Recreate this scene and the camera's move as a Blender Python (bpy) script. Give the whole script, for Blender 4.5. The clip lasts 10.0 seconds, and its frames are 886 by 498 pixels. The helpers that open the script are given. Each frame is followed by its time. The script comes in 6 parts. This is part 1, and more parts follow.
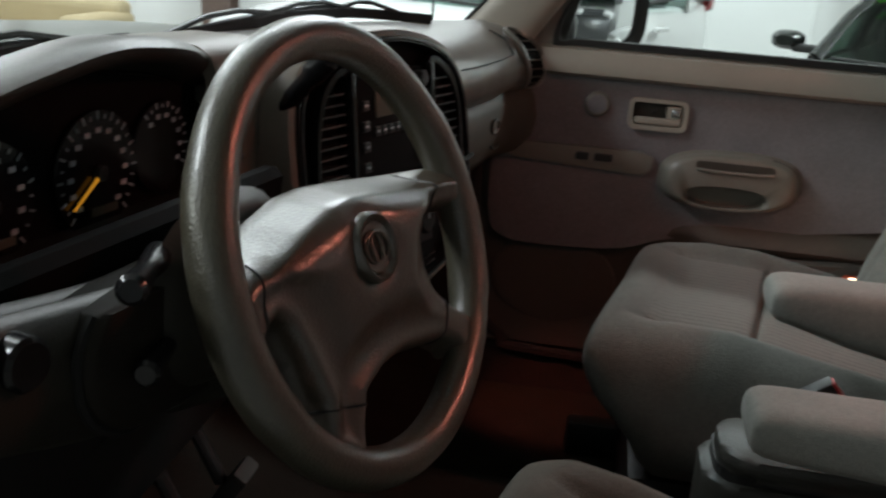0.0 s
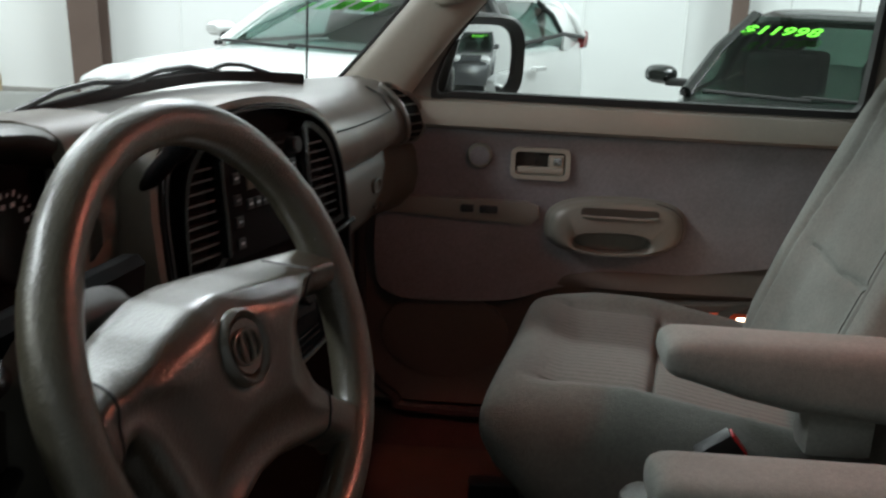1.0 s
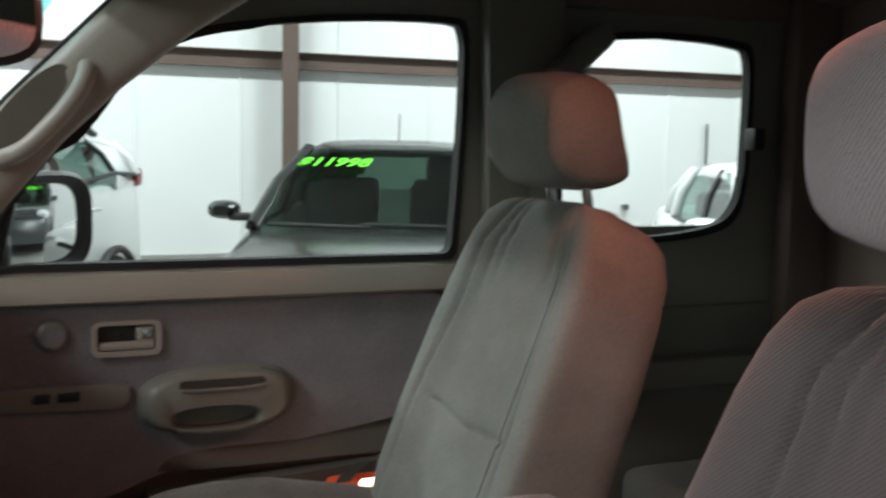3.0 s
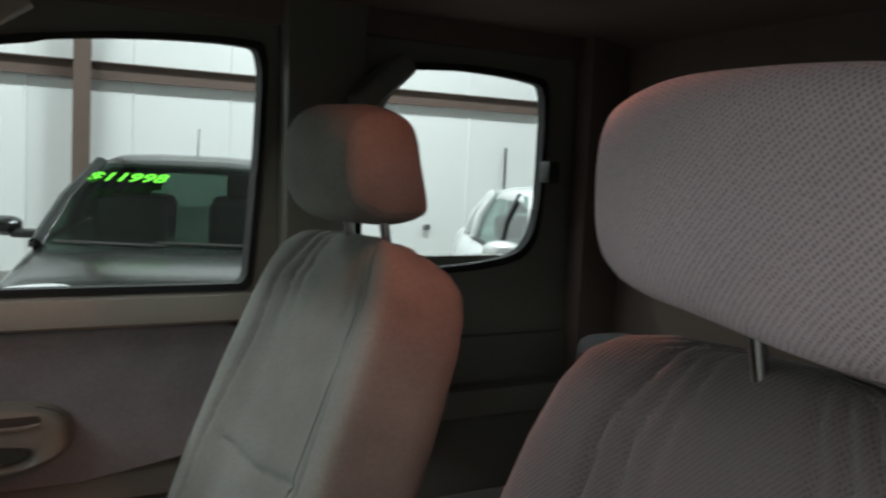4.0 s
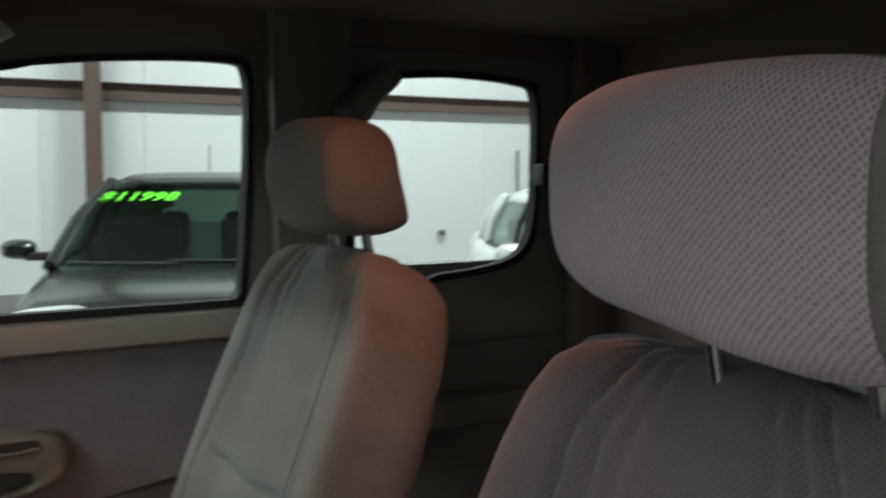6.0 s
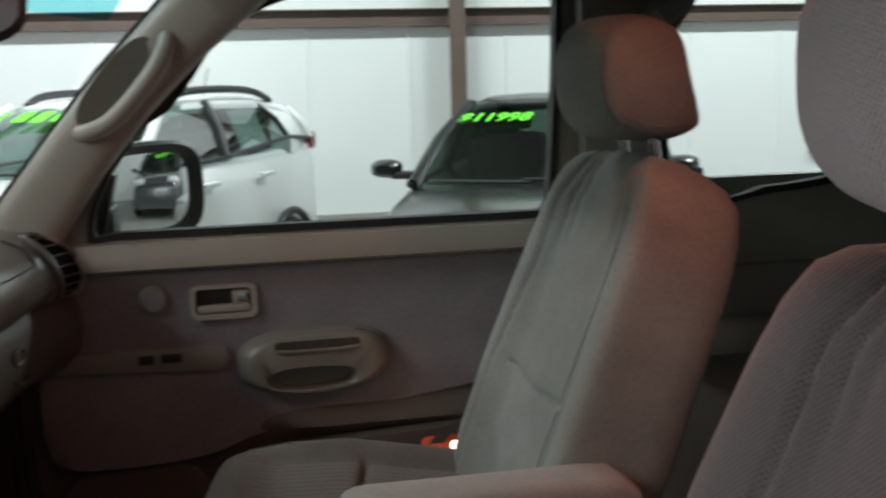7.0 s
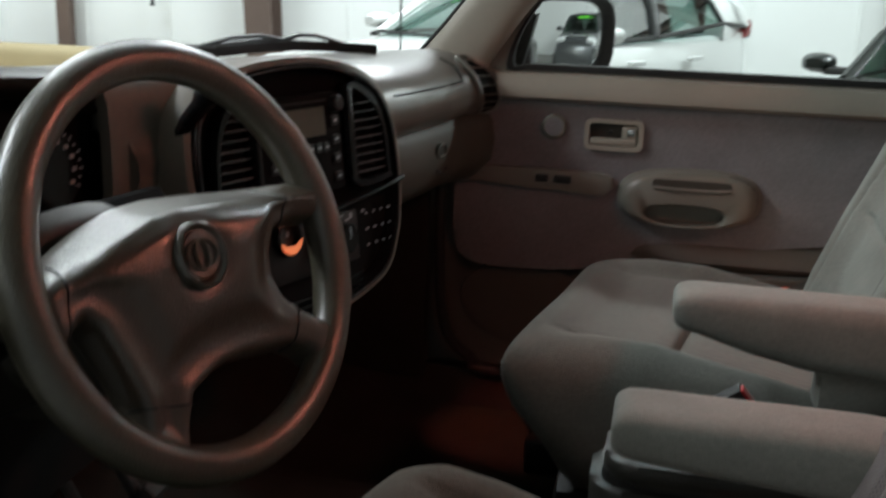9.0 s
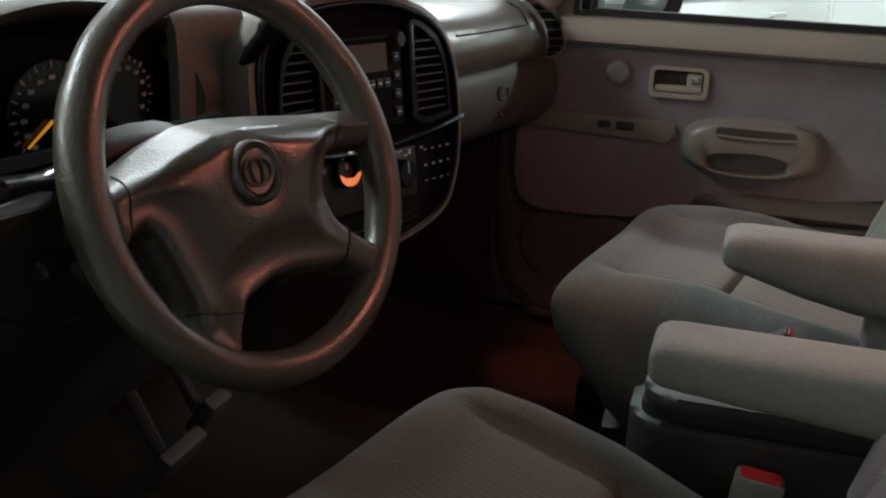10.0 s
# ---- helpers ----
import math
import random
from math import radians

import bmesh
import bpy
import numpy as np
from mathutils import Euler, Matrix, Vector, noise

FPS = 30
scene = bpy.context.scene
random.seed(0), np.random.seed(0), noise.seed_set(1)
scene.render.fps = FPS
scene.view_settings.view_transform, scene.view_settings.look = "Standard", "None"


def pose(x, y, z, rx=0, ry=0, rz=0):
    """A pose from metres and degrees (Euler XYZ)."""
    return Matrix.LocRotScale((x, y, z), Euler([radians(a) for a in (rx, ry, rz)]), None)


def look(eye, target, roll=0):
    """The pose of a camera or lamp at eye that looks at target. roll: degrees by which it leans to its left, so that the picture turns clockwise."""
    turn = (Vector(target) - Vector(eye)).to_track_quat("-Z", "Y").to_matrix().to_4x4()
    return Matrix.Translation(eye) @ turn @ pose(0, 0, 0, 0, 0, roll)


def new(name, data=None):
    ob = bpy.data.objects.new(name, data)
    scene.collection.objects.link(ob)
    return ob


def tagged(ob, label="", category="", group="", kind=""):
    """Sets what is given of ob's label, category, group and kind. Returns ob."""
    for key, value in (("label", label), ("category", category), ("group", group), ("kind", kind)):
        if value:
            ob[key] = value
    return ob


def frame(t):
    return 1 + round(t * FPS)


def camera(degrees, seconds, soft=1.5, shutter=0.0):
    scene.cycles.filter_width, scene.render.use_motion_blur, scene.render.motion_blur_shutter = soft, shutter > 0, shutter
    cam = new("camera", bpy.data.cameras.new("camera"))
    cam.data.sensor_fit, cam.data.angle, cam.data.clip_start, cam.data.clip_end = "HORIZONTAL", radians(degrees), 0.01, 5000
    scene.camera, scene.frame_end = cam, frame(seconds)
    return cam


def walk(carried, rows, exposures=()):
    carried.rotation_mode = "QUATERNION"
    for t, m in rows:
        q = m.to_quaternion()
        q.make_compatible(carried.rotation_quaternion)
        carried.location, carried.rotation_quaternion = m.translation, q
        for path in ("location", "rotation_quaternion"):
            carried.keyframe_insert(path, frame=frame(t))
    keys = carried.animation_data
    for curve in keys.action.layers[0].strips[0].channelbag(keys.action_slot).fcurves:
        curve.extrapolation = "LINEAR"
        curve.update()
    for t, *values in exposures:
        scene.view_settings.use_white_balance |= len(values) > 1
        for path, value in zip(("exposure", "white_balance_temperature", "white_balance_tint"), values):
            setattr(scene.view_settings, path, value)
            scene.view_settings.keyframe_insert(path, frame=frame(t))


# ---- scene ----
cam = camera(47.22, 10.0, soft=2.2, shutter=0.5)
PATH = [
    (0.0, (0.148, -1.094, 1.514), (-0.1193, 0.7999, 0.9308), 4.57),
    (0.5, (0.123, -1.080, 1.526), (0.0159, 0.8385, 0.9705), 4.18),
    (1.0, (0.151, -1.035, 1.534), (0.0850, 0.9019, 1.0388), 2.86),
    (1.5, (0.120, -0.971, 1.540), (0.2616, 0.9665, 1.0644), 2.11),
    (2.0, (0.095, -0.929, 1.545), (0.4290, 0.9947, 1.1125), 2.36),
    (2.5, (0.105, -0.882, 1.550), (0.6479, 1.0079, 1.1811), 1.94),
    (3.0, (0.117, -0.876, 1.568), (0.8733, 0.9624, 1.3458), 1.15),
    (3.2, (0.117, -0.870, 1.577), (0.9469, 0.9376, 1.3670), 1.89),
    (4.5, (0.155, -0.845, 1.590), (1.3707, 0.7362, 1.4402), 2.80),
    (5.0, (0.161, -0.842, 1.595), (1.4294, 0.6995, 1.4678), 3.15),
    (5.2, (0.163, -0.841, 1.596), (1.4330, 0.6993, 1.4685), 2.80),
    (6.3, (0.205, -0.879, 1.589), (1.0912, 0.9007, 1.3744), -0.95),
    (6.5, (0.242, -0.874, 1.579), (0.9773, 0.9680, 1.3183), -1.66),
    (7.0, (0.283, -0.885, 1.570), (0.6794, 1.0504, 1.2588), -1.63),
    (7.5, (0.261, -0.951, 1.568), (0.4881, 1.0160, 1.2830), -0.04),
    (8.0, (0.233, -1.043, 1.549), (0.3444, 0.9156, 1.1606), 0.62),
    (8.5, (0.268, -1.085, 1.533), (0.1346, 0.8667, 1.1165), 0.56),
    (9.0, (0.341, -1.096, 1.507), (-0.0609, 0.7938, 0.9909), 1.97),
    (9.5, (0.366, -1.112, 1.486), (-0.1345, 0.7321, 0.8949), 1.98),
    (10.0, (0.373, -1.125, 1.490), (-0.1571, 0.7069, 0.8855), 2.65),
]
walk(cam, [(t, look(eye, target, roll)) for t, eye, target, roll in PATH],
     [(0.0, 0.0), (0.5, 0.02), (1.5, 0.12), (2.4, 0.16), (3.0, 0.10), (4.3, -0.30), (5.0, -0.30), (6.3, -0.36), (6.6, -0.34), (7.2, -0.14), (7.5, -0.02), (8.5, 0.10), (9.2, 0.09), (10.0, 0.17)])

# ---- world ----
world = bpy.data.worlds.new("hall_air")
scene.world = world
world.use_nodes = True
world.node_tree.nodes["Background"].inputs[0].default_value = (0.8, 0.9, 1.0, 1)
world.node_tree.nodes["Background"].inputs[1].default_value = 0.02


def lamp(name, kind, energy, colour, m, size=0.1, size_y=None, spot=None):
    d = bpy.data.lights.new(name, kind)
    d.energy, d.color = energy, colour
    if kind == "AREA":
        d.size = size
        if size_y:
            d.shape, d.size_y = "RECTANGLE", size_y
    elif kind in ("POINT", "SPOT"):
        d.shadow_soft_size = size
    if spot:
        d.spot_size, d.spot_blend = radians(spot), 1.0
    ob = new(name, d)
    ob.matrix_world = m
    return ob


# rows of fluorescent tubes under the hall's roof
COOL = (0.885, 0.965, 1.0)
for lx, ly, e in ((-6.0, 5.9, 310), (-0.5, 5.9, 300), (5.0, 5.9, 290), (10.0, 5.9, 150), (9.5, -0.5, 60)):
    lamp("tube_light", "AREA", e, COOL, pose(lx, ly, 4.93), 2.6, 0.35)
# rows ahead of the truck, one over its bonnet, and one across the aisle on the open side
lamp("tube_light", "AREA", 130, COOL, look((-4.2, -1.0, 4.7), (0.2, 0.1, 1.3)), 2.6, 0.35)
lamp("tube_light", "AREA", 75, COOL, look((-2.0, 2.3, 4.7), (-0.1, 0.0, 1.35)), 3.2, 0.5)
GREENISH = (0.94, 1.0, 0.93)
lamp("tube_light", "AREA", 88, GREENISH, look((-5.0, -4.2, 3.5), (0.3, -0.3, 1.35)), 5.2, 0.5)
lamp("tube_light", "AREA", 5, COOL, look((-1.0, -7.2, 2.9), (0.3, 0.7, 1.3)), 2.6, 0.35)
# the warm dome lamp under the cab's roof, and an unseen red lamp added to redden the floor
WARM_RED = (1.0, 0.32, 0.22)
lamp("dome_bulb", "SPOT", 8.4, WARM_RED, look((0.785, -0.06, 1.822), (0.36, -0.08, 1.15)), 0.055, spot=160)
lamp("added_red_bulb", "SPOT", 4.0, (1.0, 0.24, 0.17), look((-0.14, 0.50, 1.095), (0.12, 0.63, 0.71)), 0.012, spot=46)


# ---- materials ----
def mat(name, colour, rough=0.6, metal=0.0, vary=0.12, scale=8.0, grain=0.0, grain_scale=350.0, colour2=None, spec=0.5, sheen=0.0, coat=0.0, coat_rough=0.12):
    """Two scales of colour variation, and a fine grain as bump."""
    m = bpy.data.materials.new(name)
    m.use_nodes = True
    nt = m.node_tree
    b = nt.nodes["Principled BSDF"]
    tc = nt.nodes.new("ShaderNodeTexCoord")
    n1 = nt.nodes.new("ShaderNodeTexNoise")
    n1.inputs["Scale"].default_value, n1.inputs["Detail"].default_value = scale, 6
    n2 = nt.nodes.new("ShaderNodeTexNoise")
    n2.inputs["Scale"].default_value, n2.inputs["Detail"].default_value = scale * 14, 3
    mixn = nt.nodes.new("ShaderNodeMath")
    mixn.operation = "MULTIPLY_ADD"
    mixn.inputs[1].default_value, mixn.inputs[2].default_value = 0.45, 0.0
    add = nt.nodes.new("ShaderNodeMath")
    add.operation = "MULTIPLY_ADD"
    add.inputs[1].default_value = 0.55
    ramp = nt.nodes.new("ShaderNodeMix")
    ramp.data_type = "RGBA"
    c2 = colour2 or tuple(c * (1 - 2 * vary) for c in colour)
    ramp.inputs["A"].default_value = (*c2, 1)
    ramp.inputs["B"].default_value = (*(min(1, c * (1 + vary)) for c in colour), 1)
    for n in (n1, n2):
        nt.links.new(tc.outputs["Object"], n.inputs["Vector"])
    nt.links.new(n2.outputs["Fac"], mixn.inputs[0])
    nt.links.new(n1.outputs["Fac"], add.inputs[0])
    nt.links.new(mixn.outputs[0], add.inputs[2])
    nt.links.new(add.outputs[0], ramp.inputs["Factor"])
    nt.links.new(ramp.outputs["Result"], b.inputs["Base Color"])
    b.inputs["Roughness"].default_value, b.inputs["Metallic"].default_value = rough, metal
    b.inputs["Specular IOR Level"].default_value = spec
    b.inputs["Sheen Weight"].default_value = sheen
    b.inputs["Coat Weight"].default_value = coat
    b.inputs["Coat Roughness"].default_value = coat_rough
    if grain:
        g = nt.nodes.new("ShaderNodeTexVoronoi")
        g.inputs["Scale"].default_value = grain_scale
        nt.links.new(tc.outputs["Object"], g.inputs["Vector"])
        bump = nt.nodes.new("ShaderNodeBump")
        bump.inputs["Strength"].default_value, bump.inputs["Distance"].default_value = grain, 0.001
        nt.links.new(g.outputs["Distance"], bump.inputs["Height"])
        nt.links.new(bump.outputs[0], b.inputs["Normal"])
    return m


def weave(name, colour, colour2, scale, stripes=0.0):
    """A coarse twill: two crossed sets of threads, with fine stripes where asked."""
    m = mat(name, colour, 0.95, vary=0.1, scale=10, spec=0.2, sheen=0.25)
    nt = m.node_tree
    b = nt.nodes["Principled BSDF"]
    tc = next(n for n in nt.nodes if n.type == "TEX_COORD")
    old = b.inputs["Base Color"].links[0].from_socket
    waves = []
    for rot, s in ((38, scale), (-47, scale * 0.8)):
        mp = nt.nodes.new("ShaderNodeMapping")
        mp.inputs["Rotation"].default_value = (radians(rot), 0, 0)
        w = nt.nodes.new("ShaderNodeTexWave")
        w.bands_direction = "Y"
        w.inputs["Scale"].default_value, w.inputs["Distortion"].default_value = s, 2.6
        w.inputs["Detail"].default_value, w.inputs["Detail Scale"].default_value = 2, 3
        nt.links.new(tc.outputs["Object"], mp.inputs[0])
        nt.links.new(mp.outputs[0], w.inputs["Vector"])
        waves.append(w)
    mul = nt.nodes.new("ShaderNodeMath")
    mul.operation = "MULTIPLY"
    nt.links.new(waves[0].outputs["Fac"], mul.inputs[0])
    nt.links.new(waves[1].outputs["Fac"], mul.inputs[1])
    mx = nt.nodes.new("ShaderNodeMix")
    mx.data_type = "RGBA"
    mx.inputs["B"].default_value = (*colour2, 1)
    nt.links.new(mul.outputs[0], mx.inputs["Factor"])
    nt.links.new(old, mx.inputs["A"])
    nt.links.new(mx.outputs["Result"], b.inputs["Base Color"])
    bump = nt.nodes.new("ShaderNodeBump")
    bump.inputs["Strength"].default_value, bump.inputs["Distance"].default_value = 0.5, 0.0012
    nt.links.new(mul.outputs[0], bump.inputs["Height"])
    nt.links.new(bump.outputs[0], b.inputs["Normal"])
    return m


def striped(name, colour, colour2, scale, axis="Y"):
    """Velour with thin woven lines."""
    m = mat(name, colour, 0.95, vary=0.12, scale=12, spec=0.15, sheen=0.12)
    nt = m.node_tree
    b = nt.nodes["Principled BSDF"]
    tc = next(n for n in nt.nodes if n.type == "TEX_COORD")
    old = b.inputs["Base Color"].links[0].from_socket
    w = nt.nodes.new("ShaderNodeTexWave")
    w.bands_direction = axis
    w.inputs["Scale"].default_value, w.inputs["Distortion"].default_value = scale, 2.4
    w.inputs["Detail"].default_value, w.inputs["Detail Scale"].default_value = 3, 6
    nt.links.new(tc.outputs["Object"], w.inputs["Vector"])
    pw = nt.nodes.new("ShaderNodeMath")
    pw.operation = "POWER"
    pw.inputs[1].default_value = 4
    nt.links.new(w.outputs["Fac"], pw.inputs[0])
    mx = nt.nodes.new("ShaderNodeMix")
    mx.data_type = "RGBA"
    mx.inputs["B"].default_value = (*colour2, 1)
    nt.links.new(pw.outputs[0], mx.inputs["Factor"])
    nt.links.new(old, mx.inputs["A"])
    nt.links.new(mx.outputs["Result"], b.inputs["Base Color"])
    n = nt.nodes.new("ShaderNodeTexNoise")
    n.inputs["Scale"].default_value = 900
    nt.links.new(tc.outputs["Object"], n.inputs["Vector"])
    bump = nt.nodes.new("ShaderNodeBump")
    bump.inputs["Strength"].default_value, bump.inputs["Distance"].default_value = 0.4, 0.001
    nt.links.new(n.outputs["Fac"], bump.inputs["Height"])
    nt.links.new(bump.outputs[0], b.inputs["Normal"])
    return m


def glassy(name, colour, mirror_part):
    """Thin window glass: lets light through straight, with a faint gloss."""
    m = bpy.data.materials.new(name)
    m.use_nodes = True
    nt = m.node_tree
    nt.nodes.clear()
    out = nt.nodes.new("ShaderNodeOutputMaterial")
    tr, gl, mx = nt.nodes.new("ShaderNodeBsdfTransparent"), nt.nodes.new("ShaderNodeBsdfGlossy"), nt.nodes.new("ShaderNodeMixShader")
    tr.inputs[0].default_value = (*colour, 1)
    gl.inputs["Roughness"].default_value = 0.02
    mx.inputs[0].default_value = mirror_part
    nt.links.new(tr.outputs[0], mx.inputs[1])
    nt.links.new(gl.outputs[0], mx.inputs[2])
    nt.links.new(mx.outputs[0], out.inputs[0])
    return m


def glow(name, colour, strength):
    m = bpy.data.materials.new(name)
    m.use_nodes = True
    b = m.node_tree.nodes["Principled BSDF"]
    b.inputs["Base Color"].default_value = (*colour, 1)
    b.inputs["Emission Color"].default_value = (*colour, 1)
    b.inputs["Emission Strength"].default_value = strength
    return m


TAN = mat("tan_plastic", (0.216, 0.211, 0.183), 0.45, vary=0.10, grain=0.2, grain_scale=500)
TAN_LIGHT = mat("light_tan_plastic", (0.36, 0.33, 0.28), 0.34, vary=0.08, grain=0.15, grain_scale=600)
# door plastic with the dash's shade on the lower door put into the colour
DOOR_SHADED = mat("shaded_lower_door_plastic", (0.105, 0.092, 0.078), 0.55, vary=0.15, grain=0.3, grain_scale=420)
TAN_MID = mat("mid_tan_plastic", (0.205, 0.190, 0.160), 0.36, vary=0.10, grain=0.15, grain_scale=600)
DASH = mat("dash_vinyl", (0.140, 0.130, 0.113), 0.28, vary=0.12, grain=0.15, grain_scale=380, spec=1.0)
SLAT = mat("grey_vent_slat", (0.085, 0.087, 0.088), 0.22, vary=0.1, coat=0.4)
PITCH = mat("matt_black_lining", (0.009, 0.009, 0.009), 0.85, vary=0.2, spec=0.08)
WORN_RUBBER = mat("worn_grey_rubber", (0.055, 0.052, 0.048), 0.7, vary=0.25, scale=30)
# dash plastic with the shade of the lower dash put into the colour
DASH_SHADED = mat("shaded_dash_plastic", (0.078, 0.072, 0.057), 0.55, vary=0.12, grain=0.2, grain_scale=420)
CONSOLE = mat("dark_olive_console_vinyl", (0.034, 0.033, 0.028), 0.42, vary=0.15, grain=0.3, grain_scale=300, spec=0.4)
LEATHER = mat("wheel_leather", (0.088, 0.079, 0.054), 0.34, vary=0.3, scale=14, grain=0.36, grain_scale=420, spec=1.0, coat=0.5, coat_rough=0.22)
PAD = mat("wheel_pad_vinyl", (0.076, 0.064, 0.046), 0.33, vary=0.25, scale=10, grain=0.35, grain_scale=400, spec=1.0, coat=0.6, coat_rough=0.22)
VELOUR = mat("grey_beige_velour", (0.224, 0.224, 0.201), 0.95, vary=0.27, scale=14, grain=0.35, grain_scale=520, spec=0.15, sheen=0.12)
# driver headrest velour, lightened and tinted for the pinkish light on it
VELOUR_PINK_LIT = mat("pink_lit_beige_velour", (0.345, 0.312, 0.300), 0.95, vary=0.22, scale=14, grain=0.7, grain_scale=520, spec=0.15, sheen=0.12)
VELOUR_DRIVER = weave("woven_pink_grey_velour", (0.130, 0.108, 0.104), (0.060, 0.048, 0.051), 105.0)
# cloths of the driver's cushion, darker than the passenger's
VELOUR_DARK = mat("dark_brown_velour", (0.112, 0.104, 0.086), 0.95, vary=0.25, scale=9, grain=0.7, grain_scale=520, spec=0.15, sheen=0.1)
INSERT_DARK = striped("dark_striped_velour", (0.112, 0.104, 0.086), (0.080, 0.073, 0.061), 40.0)
INSERT = striped("striped_velour", (0.158, 0.154, 0.136), (0.104, 0.100, 0.087), 26.0)
VELOUR_SEAT = mat("darker_cushion_velour", (0.155, 0.152, 0.134), 0.95, vary=0.3, scale=12, grain=0.7, grain_scale=520, spec=0.15, sheen=0.12)
TWILL = weave("woven_twill", (0.80, 0.655, 0.685), (0.36, 0.26, 0.315), 98.0)
# tan knee plastic, its colour darkened for the shade under the instruments
KNEE_SHADED = mat("shaded_knee_plastic", (0.036, 0.033, 0.025), 0.5, vary=0.2, grain=0.2, grain_scale=420)
HOOD = mat("olive_hood_vinyl", (0.078, 0.074, 0.055), 0.40, vary=0.18, grain=0.2, grain_scale=420, spec=0.6)
BRIDGE = mat("grey_brown_dash_plastic", (0.205, 0.180, 0.150), 0.42, vary=0.15, grain=0.2, grain_scale=420, spec=0.6)
# shade under the hood and on the column cover, put into the colour
HOOD_SHADE = mat("hood_shade_brown", (0.026, 0.022, 0.017), 0.6, vary=0.2, grain=0.2, grain_scale=420, spec=0.3)
DOOR_CLOTH = mat("door_cloth", (0.238, 0.229, 0.240), 0.95, vary=0.26, scale=12, grain=0.5, grain_scale=600, spec=0.15, sheen=0.15)
CARPET = mat("brown_carpet", (0.036, 0.033, 0.028), 1.0, vary=0.3, scale=14, grain=0.9, grain_scale=420, spec=0.1)
LINER = mat("headliner_cloth", (0.20, 0.158, 0.137), 1.0, vary=0.08, grain=0.3, grain_scale=700, spec=0.1)
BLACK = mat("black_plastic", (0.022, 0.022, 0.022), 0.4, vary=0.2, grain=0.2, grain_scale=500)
GLOSS_BLACK = mat("glossy_black_plastic", (0.012, 0.012, 0.013), 0.18, vary=0.2)
RUBBER = mat("black_rubber", (0.02, 0.02, 0.02), 0.8, vary=0.2)
CHROME = mat("worn_chrome", (0.72, 0.72, 0.72), 0.16, 1.0, vary=0.06)
GREY_METAL = mat("grey_metal", (0.35, 0.35, 0.35), 0.35, 1.0, vary=0.1)
WHITE_MARK = mat("white_print", (0.50, 0.52, 0.55), 0.6, vary=0.03)
LCD = mat("dull_lcd", (0.14, 0.14, 0.11), 0.2, vary=0.05)
ORANGE = glow("orange_needle", (1.0, 0.42, 0.03), 0.35)
RED_BUTTON = mat("red_plastic", (0.62, 0.03, 0.035), 0.35, vary=0.05)
MIRROR = mat("mirror_silver", (0.92, 0.93, 0.93), 0.01, 1.0, vary=0.0)
GLASS = glassy("clear_glass", (0.95, 0.98, 0.96), 0.012)
TINT_BAND = glassy("blue_tint_band", (0.28, 0.74, 0.77), 0.03)
CAR_GLASS = glassy("green_tinted_glass", (0.46, 0.62, 0.58), 0.34)
CAR_GLASS_DARK = glassy("dark_green_glass", (0.25, 0.35, 0.30), 0.09)
WALL_GREY = mat("grey_metal_sheet", (0.30, 0.31, 0.31), 0.6, vary=0.06, scale=1.2)
WALL_WHITE = mat("white_metal_sheet", (0.80, 0.81, 0.80), 0.55, vary=0.04, scale=1.2)
RUST = mat("brown_red_steel", (0.135, 0.092, 0.075), 0.6, vary=0.22, scale=5)
CONCRETE = mat("hall_concrete", (0.30, 0.29, 0.27), 0.7, vary=0.2, scale=1.2, grain=0.2, grain_scale=80)
ROOF_SHEET = mat("insulated_roof", (0.42, 0.42, 0.41), 0.8, vary=0.08, scale=1.0)
PAINT_WHITE = mat("white_car_paint", (0.80, 0.81, 0.80), 0.25, vary=0.02, coat=0.6)
PAINT_GREY = mat("dark_grey_car_paint", (0.020, 0.023, 0.021), 0.20, 0.0, vary=0.15, coat=0.2)
PAINT_TAN = mat("grey_green_truck_paint", (0.115, 0.118, 0.098), 0.4, 0.2, vary=0.06, coat=0.3)
SOFA = mat("tan_upholstery", (0.42, 0.34, 0.20), 0.8, vary=0.1, scale=4, grain=0.3, grain_scale=300)
# shade of recesses put into a colour; the dark joint and lap webbing share it
RECESS = mat("recess_shade_and_dark_brown", (0.055, 0.046, 0.037), 0.6)
GRIP = mat("brown_grip_plastic", (0.13, 0.112, 0.088), 0.6, vary=0.15, grain=0.3, grain_scale=400)
PAINT_SILVER = mat("dark_silver_car_paint", (0.11, 0.115, 0.12), 0.25, 0.5, vary=0.05, coat=0.6)
TYRE = mat("tyre_rubber", (0.03, 0.03, 0.03), 0.85, vary=0.2)
GREEN_PAINT = mat("lime_price_paint", (0.17, 0.95, 0.03), 0.6, vary=0.05)
TAIL_RED = mat("red_lens", (0.30, 0.03, 0.03), 0.2, vary=0.05)
HEADLAMP = mat("clear_lamp_lens", (0.75, 0.76, 0.76), 0.1, vary=0.04)
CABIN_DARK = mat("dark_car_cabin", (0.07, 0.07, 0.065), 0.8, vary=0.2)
LENS_LIT = glow("lit_lamp_lens", (1.0, 0.70, 0.50), 6.0)
LENS_RED = glow("lit_red_lens", (0.7, 0.09, 0.03), 0.14)
LIGHTER_GLINT = glow("painted_orange_glint", (1.0, 0.26, 0.10), 0.55)


# ---- mesh helpers ----
def thing(name, base, label, category, group="", kind=""):
    ob = new(name)
    ob.location = base
    return tagged(ob, label, category, group, kind)


